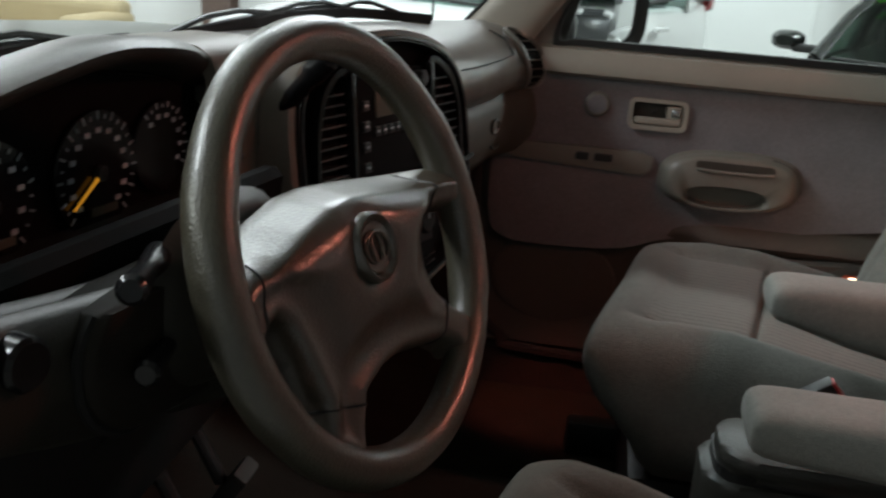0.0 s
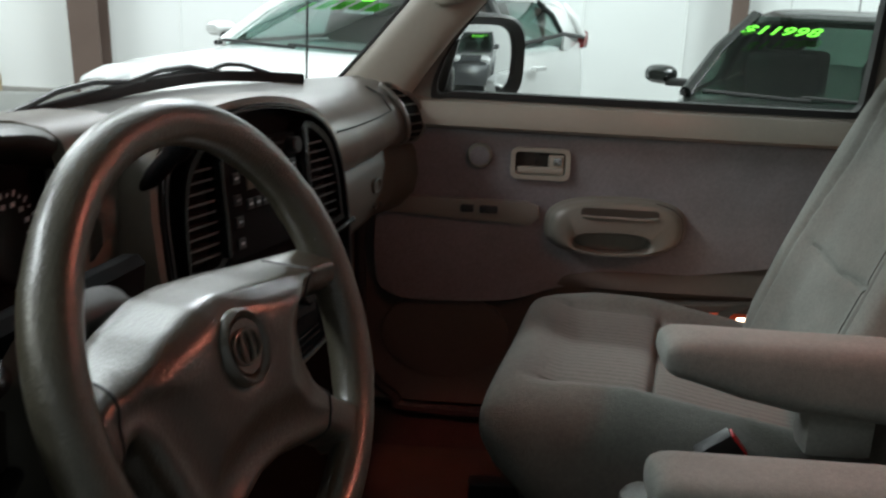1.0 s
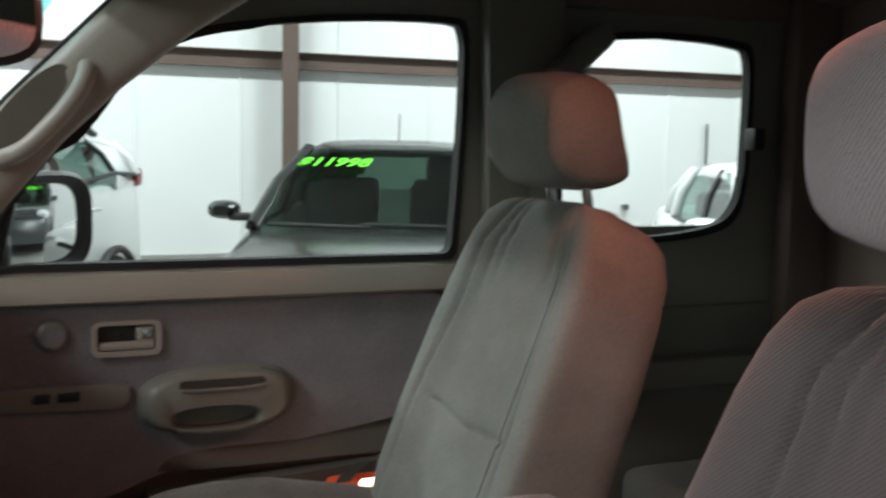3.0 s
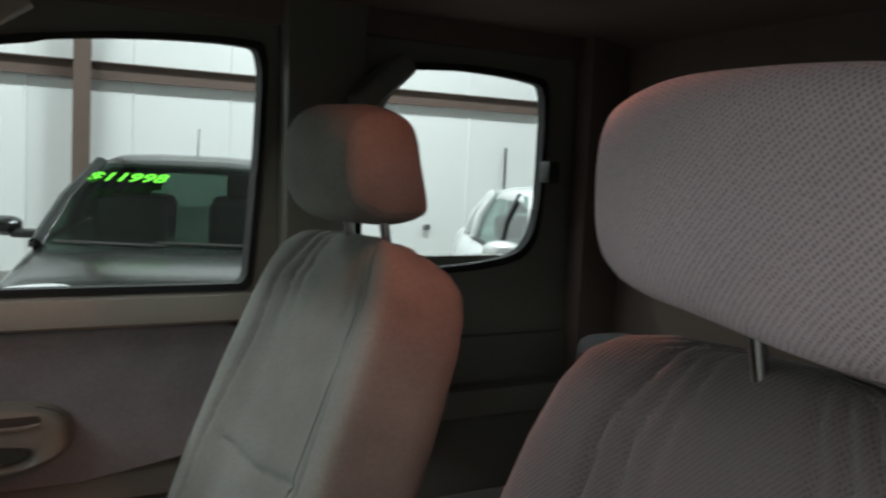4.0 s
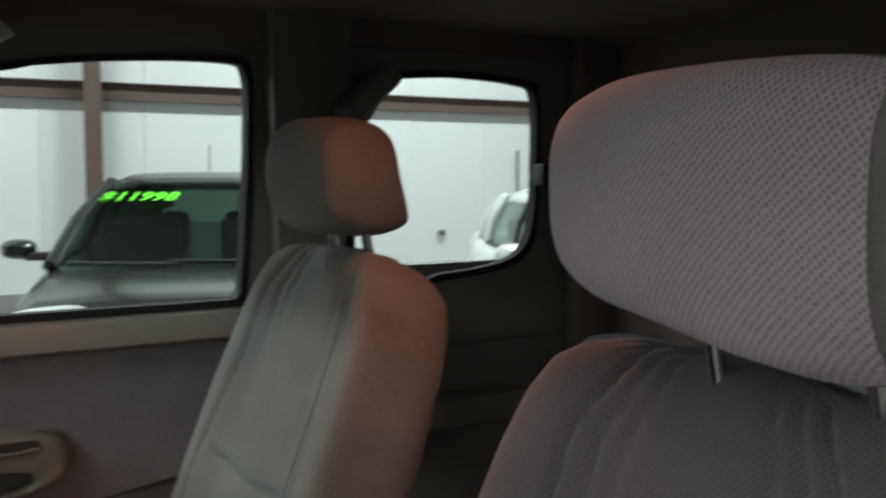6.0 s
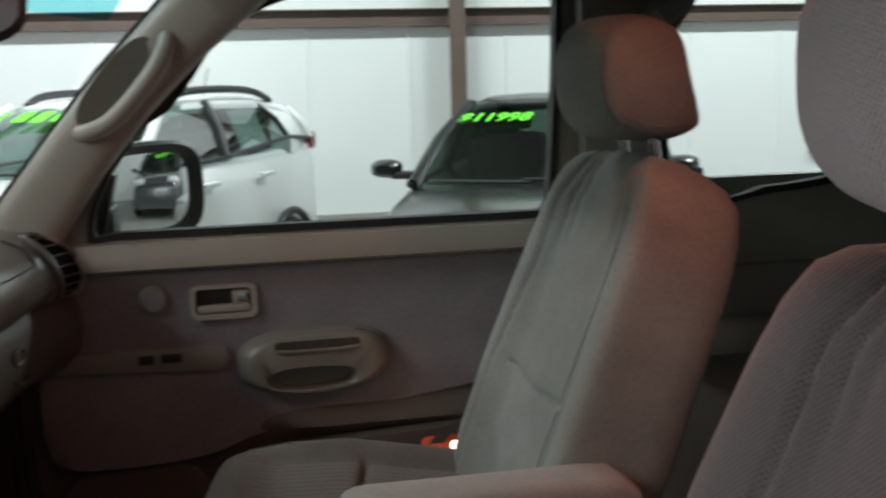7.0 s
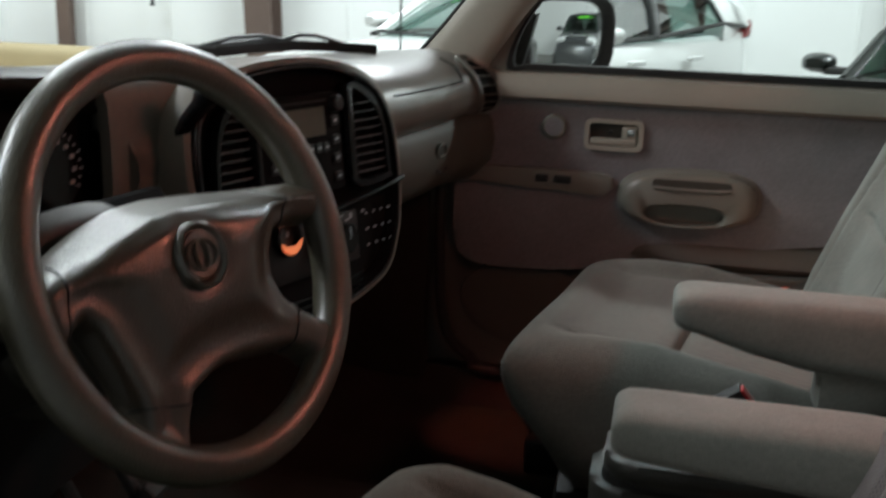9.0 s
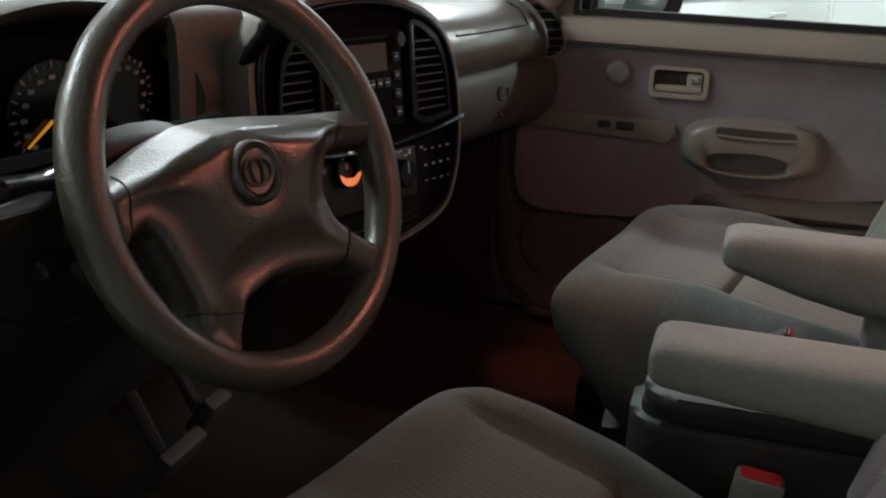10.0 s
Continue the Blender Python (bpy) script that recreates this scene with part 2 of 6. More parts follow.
def finish(bm, name, material, smooth=35):
    bmesh.ops.recalc_face_normals(bm, faces=bm.faces)
    me = bpy.data.meshes.new(name)
    bm.to_mesh(me)
    bm.free()
    me.materials.append(material)
    me.polygons.foreach_set("use_smooth", [smooth > 0] * len(me.polygons))
    if smooth > 0:
        me.set_sharp_from_angle(angle=radians(smooth))
    return me


def part(name, bm, material, parent, label="", smooth=35):
    """One mesh, built in world places, under a thing or a part."""
    ob = new(name, finish(bm, name, material, smooth))
    ob.parent = parent
    up, m = parent, Matrix()
    while up:
        m = up.matrix_parent_inverse @ up.matrix_basis @ m if up.parent else up.matrix_basis @ m
        up = up.parent
    ob.matrix_parent_inverse = m.inverted()
    return tagged(ob, label)


def pierce(ob, bm):
    """Cuts the shape bm, in world places, out of a part."""
    cutter = new("cutter", finish(bm, "cutter", ob.data.materials[0], 0))
    mod = ob.modifiers.new("hole", "BOOLEAN")
    mod.operation, mod.object, mod.solver = "DIFFERENCE", cutter, "EXACT"
    bpy.context.view_layer.update()
    me = bpy.data.meshes.new_from_object(ob.evaluated_get(bpy.context.evaluated_depsgraph_get()))
    ob.modifiers.remove(mod)
    bpy.data.objects.remove(cutter)
    me.name = ob.name
    ob.data = me
    me.set_sharp_from_angle(angle=radians(35))


def solid(name, bm, material, label, category, kind="", smooth=35, group=""):
    """A thing that is one mesh."""
    return tagged(new(name, finish(bm, name, material, smooth)), label, category, group, kind)


def box(x0, x1, y0, y1, z0, z1, bevel=0.0, seg=2, bm=None, m=None):
    own = bmesh.new()
    bmesh.ops.create_cube(own, size=1)
    for v in own.verts:
        v.co = Vector(((x0 + x1) / 2 + v.co.x * (x1 - x0), (y0 + y1) / 2 + v.co.y * (y1 - y0), (z0 + z1) / 2 + v.co.z * (z1 - z0)))
    if bevel:
        bmesh.ops.bevel(own, geom=own.edges[:], offset=bevel, segments=seg, profile=0.6, affect="EDGES")
    if m:
        own.transform(m)
    return merge(bm, own) if bm else own


def merge(bm, other):
    me = bpy.data.meshes.new("tmp")
    other.to_mesh(me)
    other.free()
    bm.from_mesh(me)
    bpy.data.meshes.remove(me)
    return bm


def loft(rings, cap=True, closed=True, bm=None):
    bm = bm or bmesh.new()
    vs = [[bm.verts.new(p) for p in r] for r in rings]
    n = len(rings[0])
    for a, b in zip(vs, vs[1:]):
        for i in range(n if closed else n - 1):
            j = (i + 1) % n
            bm.faces.new((a[i], a[j], b[j], b[i]))
    if cap and closed:
        bm.faces.new(vs[0][::-1])
        bm.faces.new(vs[-1])
    return bm


def ring(c, u, v, a, b, n=32, p=2.6):
    """A superellipse round c, in the directions u and v."""
    c, u, v = Vector(c), Vector(u), Vector(v)
    out = []
    for i in range(n):
        t = 2 * math.pi * i / n
        ct, st = math.cos(t), math.sin(t)
        out.append(c + u * a * math.copysign(abs(ct) ** (2 / p), ct) + v * b * math.copysign(abs(st) ** (2 / p), st))
    return out


def thick(rows, off, bm=None):
    """A sheet of rows of points, given thickness by the shift off."""
    off = Vector(off)
    return loft([list(r) + [p + off for p in r[::-1]] for r in rows], bm=bm)


def tube(path, r, n=10, cap=True, bm=None, closed=False):
    """A round bar along a path; r is one radius or one for each point."""
    pts = [Vector(p) for p in path]
    rs = r if isinstance(r, (list, tuple)) else [r] * len(pts)
    rings, ref = [], None
    for i, p in enumerate(pts):
        a = pts[i - 1] if i or closed else p
        b = pts[(i + 1) % len(pts)] if i < len(pts) - 1 or closed else p
        d = (b - a).normalized()
        if ref is None:
            ref = d.orthogonal().normalized()
        ref = (ref - d * ref.dot(d)).normalized()
        rings.append(ring(p, ref, d.cross(ref), rs[i], rs[i], n, 2))
    if closed:
        rings.append(rings[0])
    return loft(rings, cap and not closed, True, bm)


def spline(pts, n=8):
    """A smooth line through the given points."""
    pts = [Vector(p) for p in pts]
    out = []
    for i in range(len(pts) - 1):
        p0, p1, p2, p3 = pts[max(i - 1, 0)], pts[i], pts[i + 1], pts[min(i + 2, len(pts) - 1)]
        for k in range(n):
            t = k / n
            out.append(0.5 * (2 * p1 + (p2 - p0) * t + (2 * p0 - 5 * p1 + 4 * p2 - p3) * t * t + (3 * p1 - p0 - 3 * p2 + p3) * t ** 3))
    return out + [pts[-1]]


def extrude(outline, axis, lo, hi, bevel=0.0, bm=None):
    """A flat outline (two numbers a point, in the order of the other two axes), given thickness along an axis."""
    own = bmesh.new()
    k = "xyz".index(axis)

    def at(p, w):
        q = list(p)
        q.insert(k, w)
        return Vector(q)
    loft([[at(p, lo) for p in outline], [at(p, hi) for p in outline]], bm=own)
    if bevel:
        caps = [e for e in own.edges if abs(e.verts[0].co[k] - e.verts[1].co[k]) < 1e-6]
        bmesh.ops.bevel(own, geom=caps, offset=bevel, segments=2, profile=0.6, affect="EDGES")
    return merge(bm, own) if bm else own


def framed(outer, inner, axis, lo, hi, bm=None):
    """A flat frame between two outlines with as many points."""
    own = bmesh.new()
    k = "xyz".index(axis)

    def at(p, w):
        q = list(p)
        q.insert(k, w)
        return Vector(q)
    rows = [[at(p, w) for p in line] for line, w in ((outer, lo), (outer, hi), (inner, hi), (inner, lo))]
    loft(rows + [rows[0]], cap=False, bm=own)
    return merge(bm, own) if bm else own


def rounded(x0, x1, z0, z1, r, n=5):
    """A rectangle with round corners, as an outline."""
    out = []
    for cx, cz, a in ((x1 - r, z1 - r, 0), (x0 + r, z1 - r, 90), (x0 + r, z0 + r, 180), (x1 - r, z0 + r, 270)):
        for i in range(n + 1):
            t = radians(a + 90 * i / n)
            out.append((cx + r * math.cos(t), cz + r * math.sin(t)))
    return out


def disc(c, normal, r, depth, n=28, bm=None, bevel=0.0):
    d = Vector(normal).normalized()
    u = d.orthogonal().normalized()
    v = d.cross(u)
    c = Vector(c)
    rows = [ring(c, u, v, r, r, n, 2), ring(c + d * (depth - bevel), u, v, r, r, n, 2)]
    if bevel:
        rows.append(ring(c + d * depth, u, v, r - bevel, r - bevel, n, 2))
    return loft(rows, bm=bm)


def smoothstep(a, b, x):
    t = min(1, max(0, (x - a) / (b - a)))
    return t * t * (3 - 2 * t)


def lerp_table(table, x):
    """Values from rows of (x, a, b, ...), straight between the rows."""
    if x <= table[0][0]:
        return table[0][1:]
    for r, s in zip(table, table[1:]):
        if x <= s[0]:
            t = (x - r[0]) / (s[0] - r[0])
            return [p + (q - p) * t for p, q in zip(r[1:], s[1:])]
    return table[-1][1:]


def curve_round(pts, n=4):
    """A smooth closed outline through 2D points."""
    pts = [(a, b, 0) for a, b in pts]
    line = spline(pts[-2:] + pts + pts[:2], n)
    return [(p.x, p.y) for p in line[2 * n:2 * n + len(pts) * n]]


def dense(pts, n=4):
    """A closed outline with straight sides and n points a side."""
    out = []
    for p, q in zip(pts, pts[1:] + pts[:1]):
        out += [(p[0] + (q[0] - p[0]) * k / n, p[1] + (q[1] - p[1]) * k / n) for k in range(n)]
    return out


# ---- the hall ----
WALL_Y = 8.42


def hall():
    floor_bm = box(-11, 13, -8, WALL_Y + 0.3, -0.2, 0)
    solid("floor", floor_bm, CONCRETE, "worn grey concrete hall floor", "floor", "structure", 0)
    ceiling_bm = box(-11, 13, -8, WALL_Y + 0.3, 5.0, 5.2)
    solid("ceiling", ceiling_bm, ROOF_SHEET, "pale insulated metal hall roof", "ceiling", "structure", 0)

    def sheet(axis, lo, hi, face, out, z0=0.46):
        """Ribbed sheet: flat pans between low standing seams."""
        bm = bmesh.new()
        n = int((hi - lo) / 0.92)
        pts = []
        for i in range(n + 1):
            a = lo + (hi - lo) * i / n
            pts += [(a - 0.012, 0.0), (a - 0.007, 0.012), (a + 0.007, 0.012), (a + 0.012, 0.0)]
        rows = []
        for z in (z0, 5.0):
            rows.append([Vector((p, face + q * out, z)) if axis == "x" else Vector((face + q * out, p, z)) for p, q in pts])
        loft(rows, cap=False, closed=False, bm=bm)
        back = face - out * 0.12
        if axis == "x":
            box(lo, hi, min(back, face - out * 0.004), max(back, face - out * 0.004), z0, 5.0, bm=bm)
        else:
            box(min(back, face - out * 0.004), max(back, face - out * 0.004), lo, hi, z0, 5.0, bm=bm)
        return bm
    north = solid("wall_north", sheet("x", -11, 13, WALL_Y, -1), WALL_WHITE, "white ribbed metal wall sheets", "wall", "structure", 0)
    part("stem_wall", box(-11, 13, WALL_Y - 0.06, WALL_Y + 0.14, 0, 0.46, 0.01), CONCRETE, north, "low concrete wall foot")
    west = solid("wall_west", sheet("y", -8, WALL_Y, -11, 1), WALL_WHITE, "white ribbed metal wall sheets", "wall", "structure", 0)
    part("stem_wall", box(-11.14, -10.94, -8, WALL_Y - 0.07, 0, 0.46, 0.01), CONCRETE, west)
    solid("wall_east", box(13, 13.2, -8, WALL_Y, 0, 5), WALL_WHITE, "white metal hall wall", "wall", "structure", 0)
    solid("wall_south", box(-11, 13, -8.2, -8, 0, 5), WALL_GREY, "grey metal hall wall", "wall", "structure", 0)
    east_girt = box(12.91, 12.99, -8, WALL_Y - 0.1, 2.145, 2.30, 0.004)
    solid("girt", east_girt, RUST, "brown-red steel wall girt with flanges", "steel beam", "structure", 0)
    # horizontal girts and upright posts of brown-red steel
    for z0, z1 in ((2.145, 2.30), (3.55, 3.70)):
        bm = box(-11, 13, WALL_Y - 0.035, WALL_Y - 0.014, z0, z1, 0.004)
        box(-11, 13, WALL_Y - 0.09, WALL_Y - 0.036, z0, z0 + 0.012, bm=bm)
        box(-11, 13, WALL_Y - 0.09, WALL_Y - 0.036, z1 - 0.012, z1, bm=bm)
        solid("girt", bm, RUST, "brown-red steel wall girt with flanges", "steel beam", "structure", 0)
    for x in (-5.66, 2.26, 8.4):
        bm = box(x, x + 0.15, WALL_Y - 0.225, WALL_Y - 0.205, 0, 5.0, 0.003)
        box(x + 0.07, x + 0.08, WALL_Y - 0.204, WALL_Y - 0.02, 0, 5.0, bm=bm)
        solid("post", bm, RUST, "slim upright brown-red steel post on the wall", "steel post", "structure", 0)
    # tapered frame columns
    for x in (-3.66, -9.3):
        bm = bmesh.new()
        for y0, y1, w in ((WALL_Y - 0.5, WALL_Y - 0.48, 0.27), (WALL_Y - 0.04, WALL_Y - 0.014, 0.27)):
            own = box(x, x + w, y0, y1, 0, 5.0)
            for v in own.verts:
                if v.co.y < WALL_Y - 0.3:
                    v.co.y += 0.25 * (1 - v.co.z / 5.0)
                v.co.x += (2.0 - v.co.z) * 0.04
            merge(bm, own)
        own = box(x + 0.125, x + 0.145, WALL_Y - 0.47, WALL_Y - 0.05, 0, 5.0)
        for v in own.verts:
            if v.co.y < WALL_Y - 0.3:
                v.co.y += 0.25 * (1 - v.co.z / 5.0)
            v.co.x += (2.0 - v.co.z) * 0.04
        merge(bm, own)
        solid("frame_column", bm, RUST, "tapered brown-red steel frame column at the wall", "steel column", "structure", 0)
    # the small fitting and thin conduit on the wall
    solid("wall_bracket", box(5.98, 6.05, WALL_Y - 0.06, WALL_Y - 0.014, 0.82, 0.88, 0.008), GREY_METAL, "small grey bracket on the white wall", "bracket")
    solid("conduit", tube([(7.03, WALL_Y - 0.03, 0.95), (7.03, WALL_Y - 0.03, 1.75)], 0.012, 8), BLACK, "thin dark conduit on the white wall", "conduit")
    solid("hanging_cable", tube(spline([(-4.7, 8.3, 2.2), (-4.68, 8.32, 1.7), (-4.66, 8.3, 1.15)], 5), [0.01] * 9 + [0.01, 0.03], 8), BLACK, "thin dark cable hanging by the white wall", "cable")


hall()

# ---- the truck's cab ----
FLOOR_Z = 0.70


def cab_shell():
    cab = thing("truck_cab", (0.8, 0, FLOOR_Z), "tan cloth-lined pickup truck cab shell, driver door open", "truck cab", kind="structure")
    # carpeted floor with the centre tunnel and sloping toe board
    stations = []
    for x, z in ((-0.62, 1.08), (-0.45, 0.88), (-0.30, 0.74), (-0.1, FLOOR_Z), (0.6, FLOOR_Z), (0.9, FLOOR_Z + 0.02), (1.62, FLOOR_Z + 0.03)):
        row = []
        for y, dz in ((-0.84, 0.06), (-0.80, 0.06), (-0.76, 0.0), (-0.30, 0.0), (-0.19, 0.11), (-0.10, 0.14), (0.08, 0.14), (0.16, 0.11), (0.26, 0.0), (0.72, 0.0), (0.76, 0.06), (0.80, 0.06)):
            row.append(Vector((x, y, z + dz)))
        stations.append(row)
    bm = thick(stations, (0, 0, -0.03))
    part("floor_carpet", bm, CARPET, cab, "brown cut-pile floor carpet", 50)
    # roof lining, slightly crowned
    rows = []
    for x in (0.17, 0.24, 0.4, 0.8, 1.2, 1.5, 1.62):
        rows.append([Vector((x, y, 1.84 + 0.035 * (1 - (y / 0.8) ** 2) - (0.03 if x < 0.2 else 0) - (0.02 if x > 1.55 else 0))) for y in np.linspace(-0.82, 0.80, 13)])
    bm = thick(rows, (0, 0, 0.03))
    part("roof_lining", bm, LINER, cab, "plain beige cloth roof lining")
    # rear wall with its window opening
    outer = [(-0.88, 0.70), (-0.88, 1.87), (0.82, 1.87), (0.82, 0.70)]
    inner = [(-0.62, 1.47), (-0.60, 1.735), (0.44, 1.735), (0.46, 1.47)]
    wall = part("rear_wall", framed(outer, inner, "x", 1.60, 1.66), LINER, cab, "cloth-covered back wall with a window", 0)
    part("rear_window", box(1.635, 1.64, -0.63, 0.47, 1.46, 1.745), GLASS, wall, "clear rear window pane", 0)
    part("window_seal", framed([(-0.625, 1.465), (-0.605, 1.74), (0.445, 1.74), (0.465, 1.465)], [(-0.60, 1.485), (-0.585, 1.72), (0.425, 1.72), (0.44, 1.485)], "x", 1.585, 1.599), RUBBER, wall, "", 0)
    # quarter panel of the access door behind the passenger
    q_in = [(1.02, 1.372), (1.02, 1.67), (1.035, 1.748), (1.13, 1.763), (1.256, 1.768), (1.393, 1.760), (1.432, 1.735), (1.436, 1.60), (1.431, 1.485), (1.413, 1.422), (1.358, 1.389), (1.212, 1.372)]
    q_out = [(0.90, 1.20), (0.90, 1.66), (0.90, 1.80), (1.11, 1.86), (1.256, 1.86), (1.45, 1.87), (1.66, 1.87), (1.66, 1.60), (1.66, 1.485), (1.66, 1.35), (1.45, 1.20), (1.212, 1.20)]
    q_in, q_out = curve_round(q_in), dense(q_out)
    rear = part("rear_side_panel", framed(q_out, q_in, "y", 0.755, 0.768), TAN, cab, "tan trim round the quarter window", 0)
    q_seal = [(x + (0.012 if x < 1.2 else -0.012), z + (0.012 if z < 1.5 else -0.012)) for x, z in q_in]
    part("window_seal", framed(q_in, q_seal, "y", 0.75, 0.772), RUBBER, rear, "", 0)
    part("quarter_window", extrude(q_in, "y", 0.766, 0.770), GLASS, rear, "", 0)
    part("lower_trim", box(0.89, 1.64, 0.74, 0.80, 0.72, 1.25, 0.02), TAN, rear, "")
    part("trim_ledge", box(0.98, 1.58, 0.68, 0.745, 1.10, 1.16, 0.02), TAN, rear, "")
    part("latch", box(1.42, 1.45, 0.722, 0.755, 1.55, 1.595, 0.008), BLACK, rear, "black window latch")
    part("outer_skin", box(0.88, 1.66, 0.802, 0.83, 0.70, 1.40, 0.004), TAN, rear, "")
    part("rear_corner", box(1.50, 1.62, 0.70, 0.754, 0.72, 1.86, 0.02), LINER, rear, "cloth-covered corner post")
    part("right_roof_rail", box(0.36, 1.64, 0.735, 0.83, 1.80, 1.90, 0.012), LINER, cab, "")
    # closed left rear side, behind the driver
    part("left_rear_panel", box(0.95, 1.62, -0.88, -0.84, 0.72, 1.86, 0.01), TAN, cab, "")
    part("left_roof_rail", box(0.30, 0.98, -0.90, -0.85, 1.80, 1.87, 0.015), TAN, cab, "")
    part("header_trim", tube(spline([(0.17, -0.80, 1.80), (0.12, -0.4, 1.84), (0.11, 0, 1.845), (0.12, 0.4, 1.84), (0.19, 0.78, 1.80)], 5), 0.035, 10), LINER, cab)
    # pillar between the doors, with the belt's upper ring
    part("pillar_trim", extrude([(0.86, 1.20), (0.845, 1.86), (1.0, 1.86), (0.975, 1.20)], "y", 0.715, 0.755, 0.012), TAN, cab, "tan pillar trim")
    part("pillar_knob", disc((0.868, 0.715, 1.545), (0, -1, 0), 0.017, 0.02, 16, bevel=0.004), TAN_LIGHT, cab, "round tan belt cover")
    # windscreen pillar with its grab handle
    pillar, edge = [], []
    for x, y, z, a, b in ((-0.065, 0.755, 1.31, 0.075, 0.030), (-0.02, 0.752, 1.39, 0.055, 0.033), (0.048, 0.742, 1.480, 0.050, 0.036), (0.129, 0.73, 1.577, 0.050, 0.036), (0.214, 0.715, 1.662, 0.051, 0.036), (0.305, 0.70, 1.745, 0.057, 0.036), (0.39, 0.69, 1.815, 0.07, 0.036)):
        edge.append(Vector((x, y - 0.012, z)) - Vector((0.75, 0, -0.62)) * (a + 0.001))
        pillar.append(ring((x, y, z), Vector((0.75, 0, -0.62)), (0, 1, 0), a, b, 24, 3.2))
    ap = part("windscreen_pillar", loft(pillar), TAN_LIGHT, cab, "light tan windscreen pillar trim")
    part("glass_edge", tube(edge, 0.0045, 6), RUBBER, ap, "black edge of the windscreen")
    along, over = Vector((0.66, -0.08, 0.75)).normalized(), Vector((0.75, 0, -0.66)).normalized()
    oc = Vector((0.122, 0.6945, 1.592))
    part("handle_recess", loft([ring(oc + Vector((0, 0.012, 0)) - over * 0.004, along, over, 0.084, 0.0255, 36, 2.2), ring(oc + Vector((0, -0.004, 0)) - over * 0.004, along, over, 0.082, 0.024, 36, 2.2)]), GRIP, ap, "brown oval grip recess", 20)
    loop = spline([oc - along * 0.092 + over * 0.004 + Vector((0, 0.008, 0)), oc - along * 0.078 + over * 0.016 + Vector((0, -0.014, 0)), oc - along * 0.045 + over * 0.030 + Vector((0, -0.028, 0)), oc + along * 0.01 + over * 0.034 + Vector((0, -0.032, 0)), oc + along * 0.06 + over * 0.031 + Vector((0, -0.028, 0)), oc + along * 0.092 + over * 0.022 + Vector((0, -0.012, 0)), oc + along * 0.102 + over * 0.012 + Vector((0, 0.008, 0))], 6)
    part("grab_handle", tube(loop, 0.0135, 12), TAN_LIGHT, ap, "moulded tan grab handle")
    part("left_pillar", loft([ring((x - 0.42, -y - 0.08, z), Vector((0.75, 0, -0.62)), (0, 1, 0), 0.05, 0.035, 16, 3) for x, y, z in ((-0.04, 0.755, 1.34), (0.13, 0.73, 1.575), (0.36, 0.70, 1.81))]), TAN_LIGHT, cab)
    # windscreen with its tinted upper band
    base = [(-0.12, -0.80), (-0.27, -0.62), (-0.36, -0.35), (-0.40, 0.0), (-0.36, 0.33), (-0.26, 0.58), (-0.115, 0.745), (-0.06, 0.79)]
    rows = []
    for k in (0, 0.2, 0.4, 0.6, 0.70, 1.0):
        row = []
        for x, y in base:
            tx, ty = 0.12 + 0.09 * (y / 0.8) ** 2, y * 0.94
            row.append(Vector((x + (tx - x) * k - 0.02 * math.sin(math.pi * k), y + (ty - y) * k, 1.365 + 0.46 * k)))
        rows.append(row)
    part("windscreen", loft(rows[:5], cap=False, closed=False), GLASS, cab, "clear windscreen glass").visible_shadow = False
    part("tint_band", loft(rows[4:], cap=False, closed=False), TINT_BAND, cab, "blue-green tinted sun band").visible_shadow = False
    # cowl, bonnet and far wing outside the windscreen
    rows = [[Vector((x + dx, y * 1.02, z)) for dx, z in ((-0.012, 1.358), (-0.06, 1.335), (-0.14, 1.322))] for x, y in base]
    bm = thick(rows, (0, 0, -0.02))
    part("cowl_grille", bm, BLACK, cab, "black plastic cowl under the wipers")
    # the truck's own bonnet ahead of the cowl
    rows = []
    for y in np.linspace(-0.84, 0.84, 21):
        xb = -0.56 + 0.22 * (y / 0.84) ** 2
        rows.append([Vector((xb + (-1.75 - xb) * k, y, z + 0.012 * (1 - (y / 0.84) ** 2) - 0.05 * smoothstep(0.76, 0.84, abs(y)))) for k, z in ((0.0, 1.318), (0.05, 1.328), (0.3, 1.315), (0.7, 1.27), (1.0, 1.20))])
    part("bonnet", thick(rows, (0, 0, -0.02)), PAINT_TAN, cab, "grey-green painted bonnet", 50)
    part("aerial_mast", tube([(-0.20, 0.965, 1.12), (-0.205, 0.967, 1.7), (-0.215, 0.97, 2.15)], [0.003, 0.0022, 0.0015], 6), BLACK, cab, "thin black aerial mast")
    part("wing", box(-1.75, -0.10, 0.845, 1.00, 0.75, 1.14, 0.03), PAINT_TAN, cab, "grey-green painted wing")
    return cab


cab_shell()


def wiper(pts, blade, name_label):
    w = thing("windscreen_wiper", pts[0], name_label, "wiper", "wipers at the windscreen")
    arm = spline(pts, 6)
    part("arm", loft([ring(p, (0.8, -0.3, 0), (0, 0, 1), 0.010 - 0.005 * i / len(arm), 0.0045, 10, 3) for i, p in enumerate(arm)]), BLACK, w, "tapered black wiper arm")
    run = spline(blade, 6)
    part("blade", loft([ring(p, (0.8, -0.3, 0), (0, 0, 1), 0.004, 0.008, 8, 3) for p in run]), RUBBER, w, "black rubber wiper blade")
    for k in range(4, len(run) - 4, 6):
        top = [run[k - 4] + Vector((0, 0, 0.006)), run[k - 1] + Vector((0, 0, 0.017)), run[k + 1] + Vector((0, 0, 0.017)), run[k + 4] + Vector((0, 0, 0.006))]
        part("bracket", tube(top, 0.0035, 6), BLACK, w, "metal blade bracket")


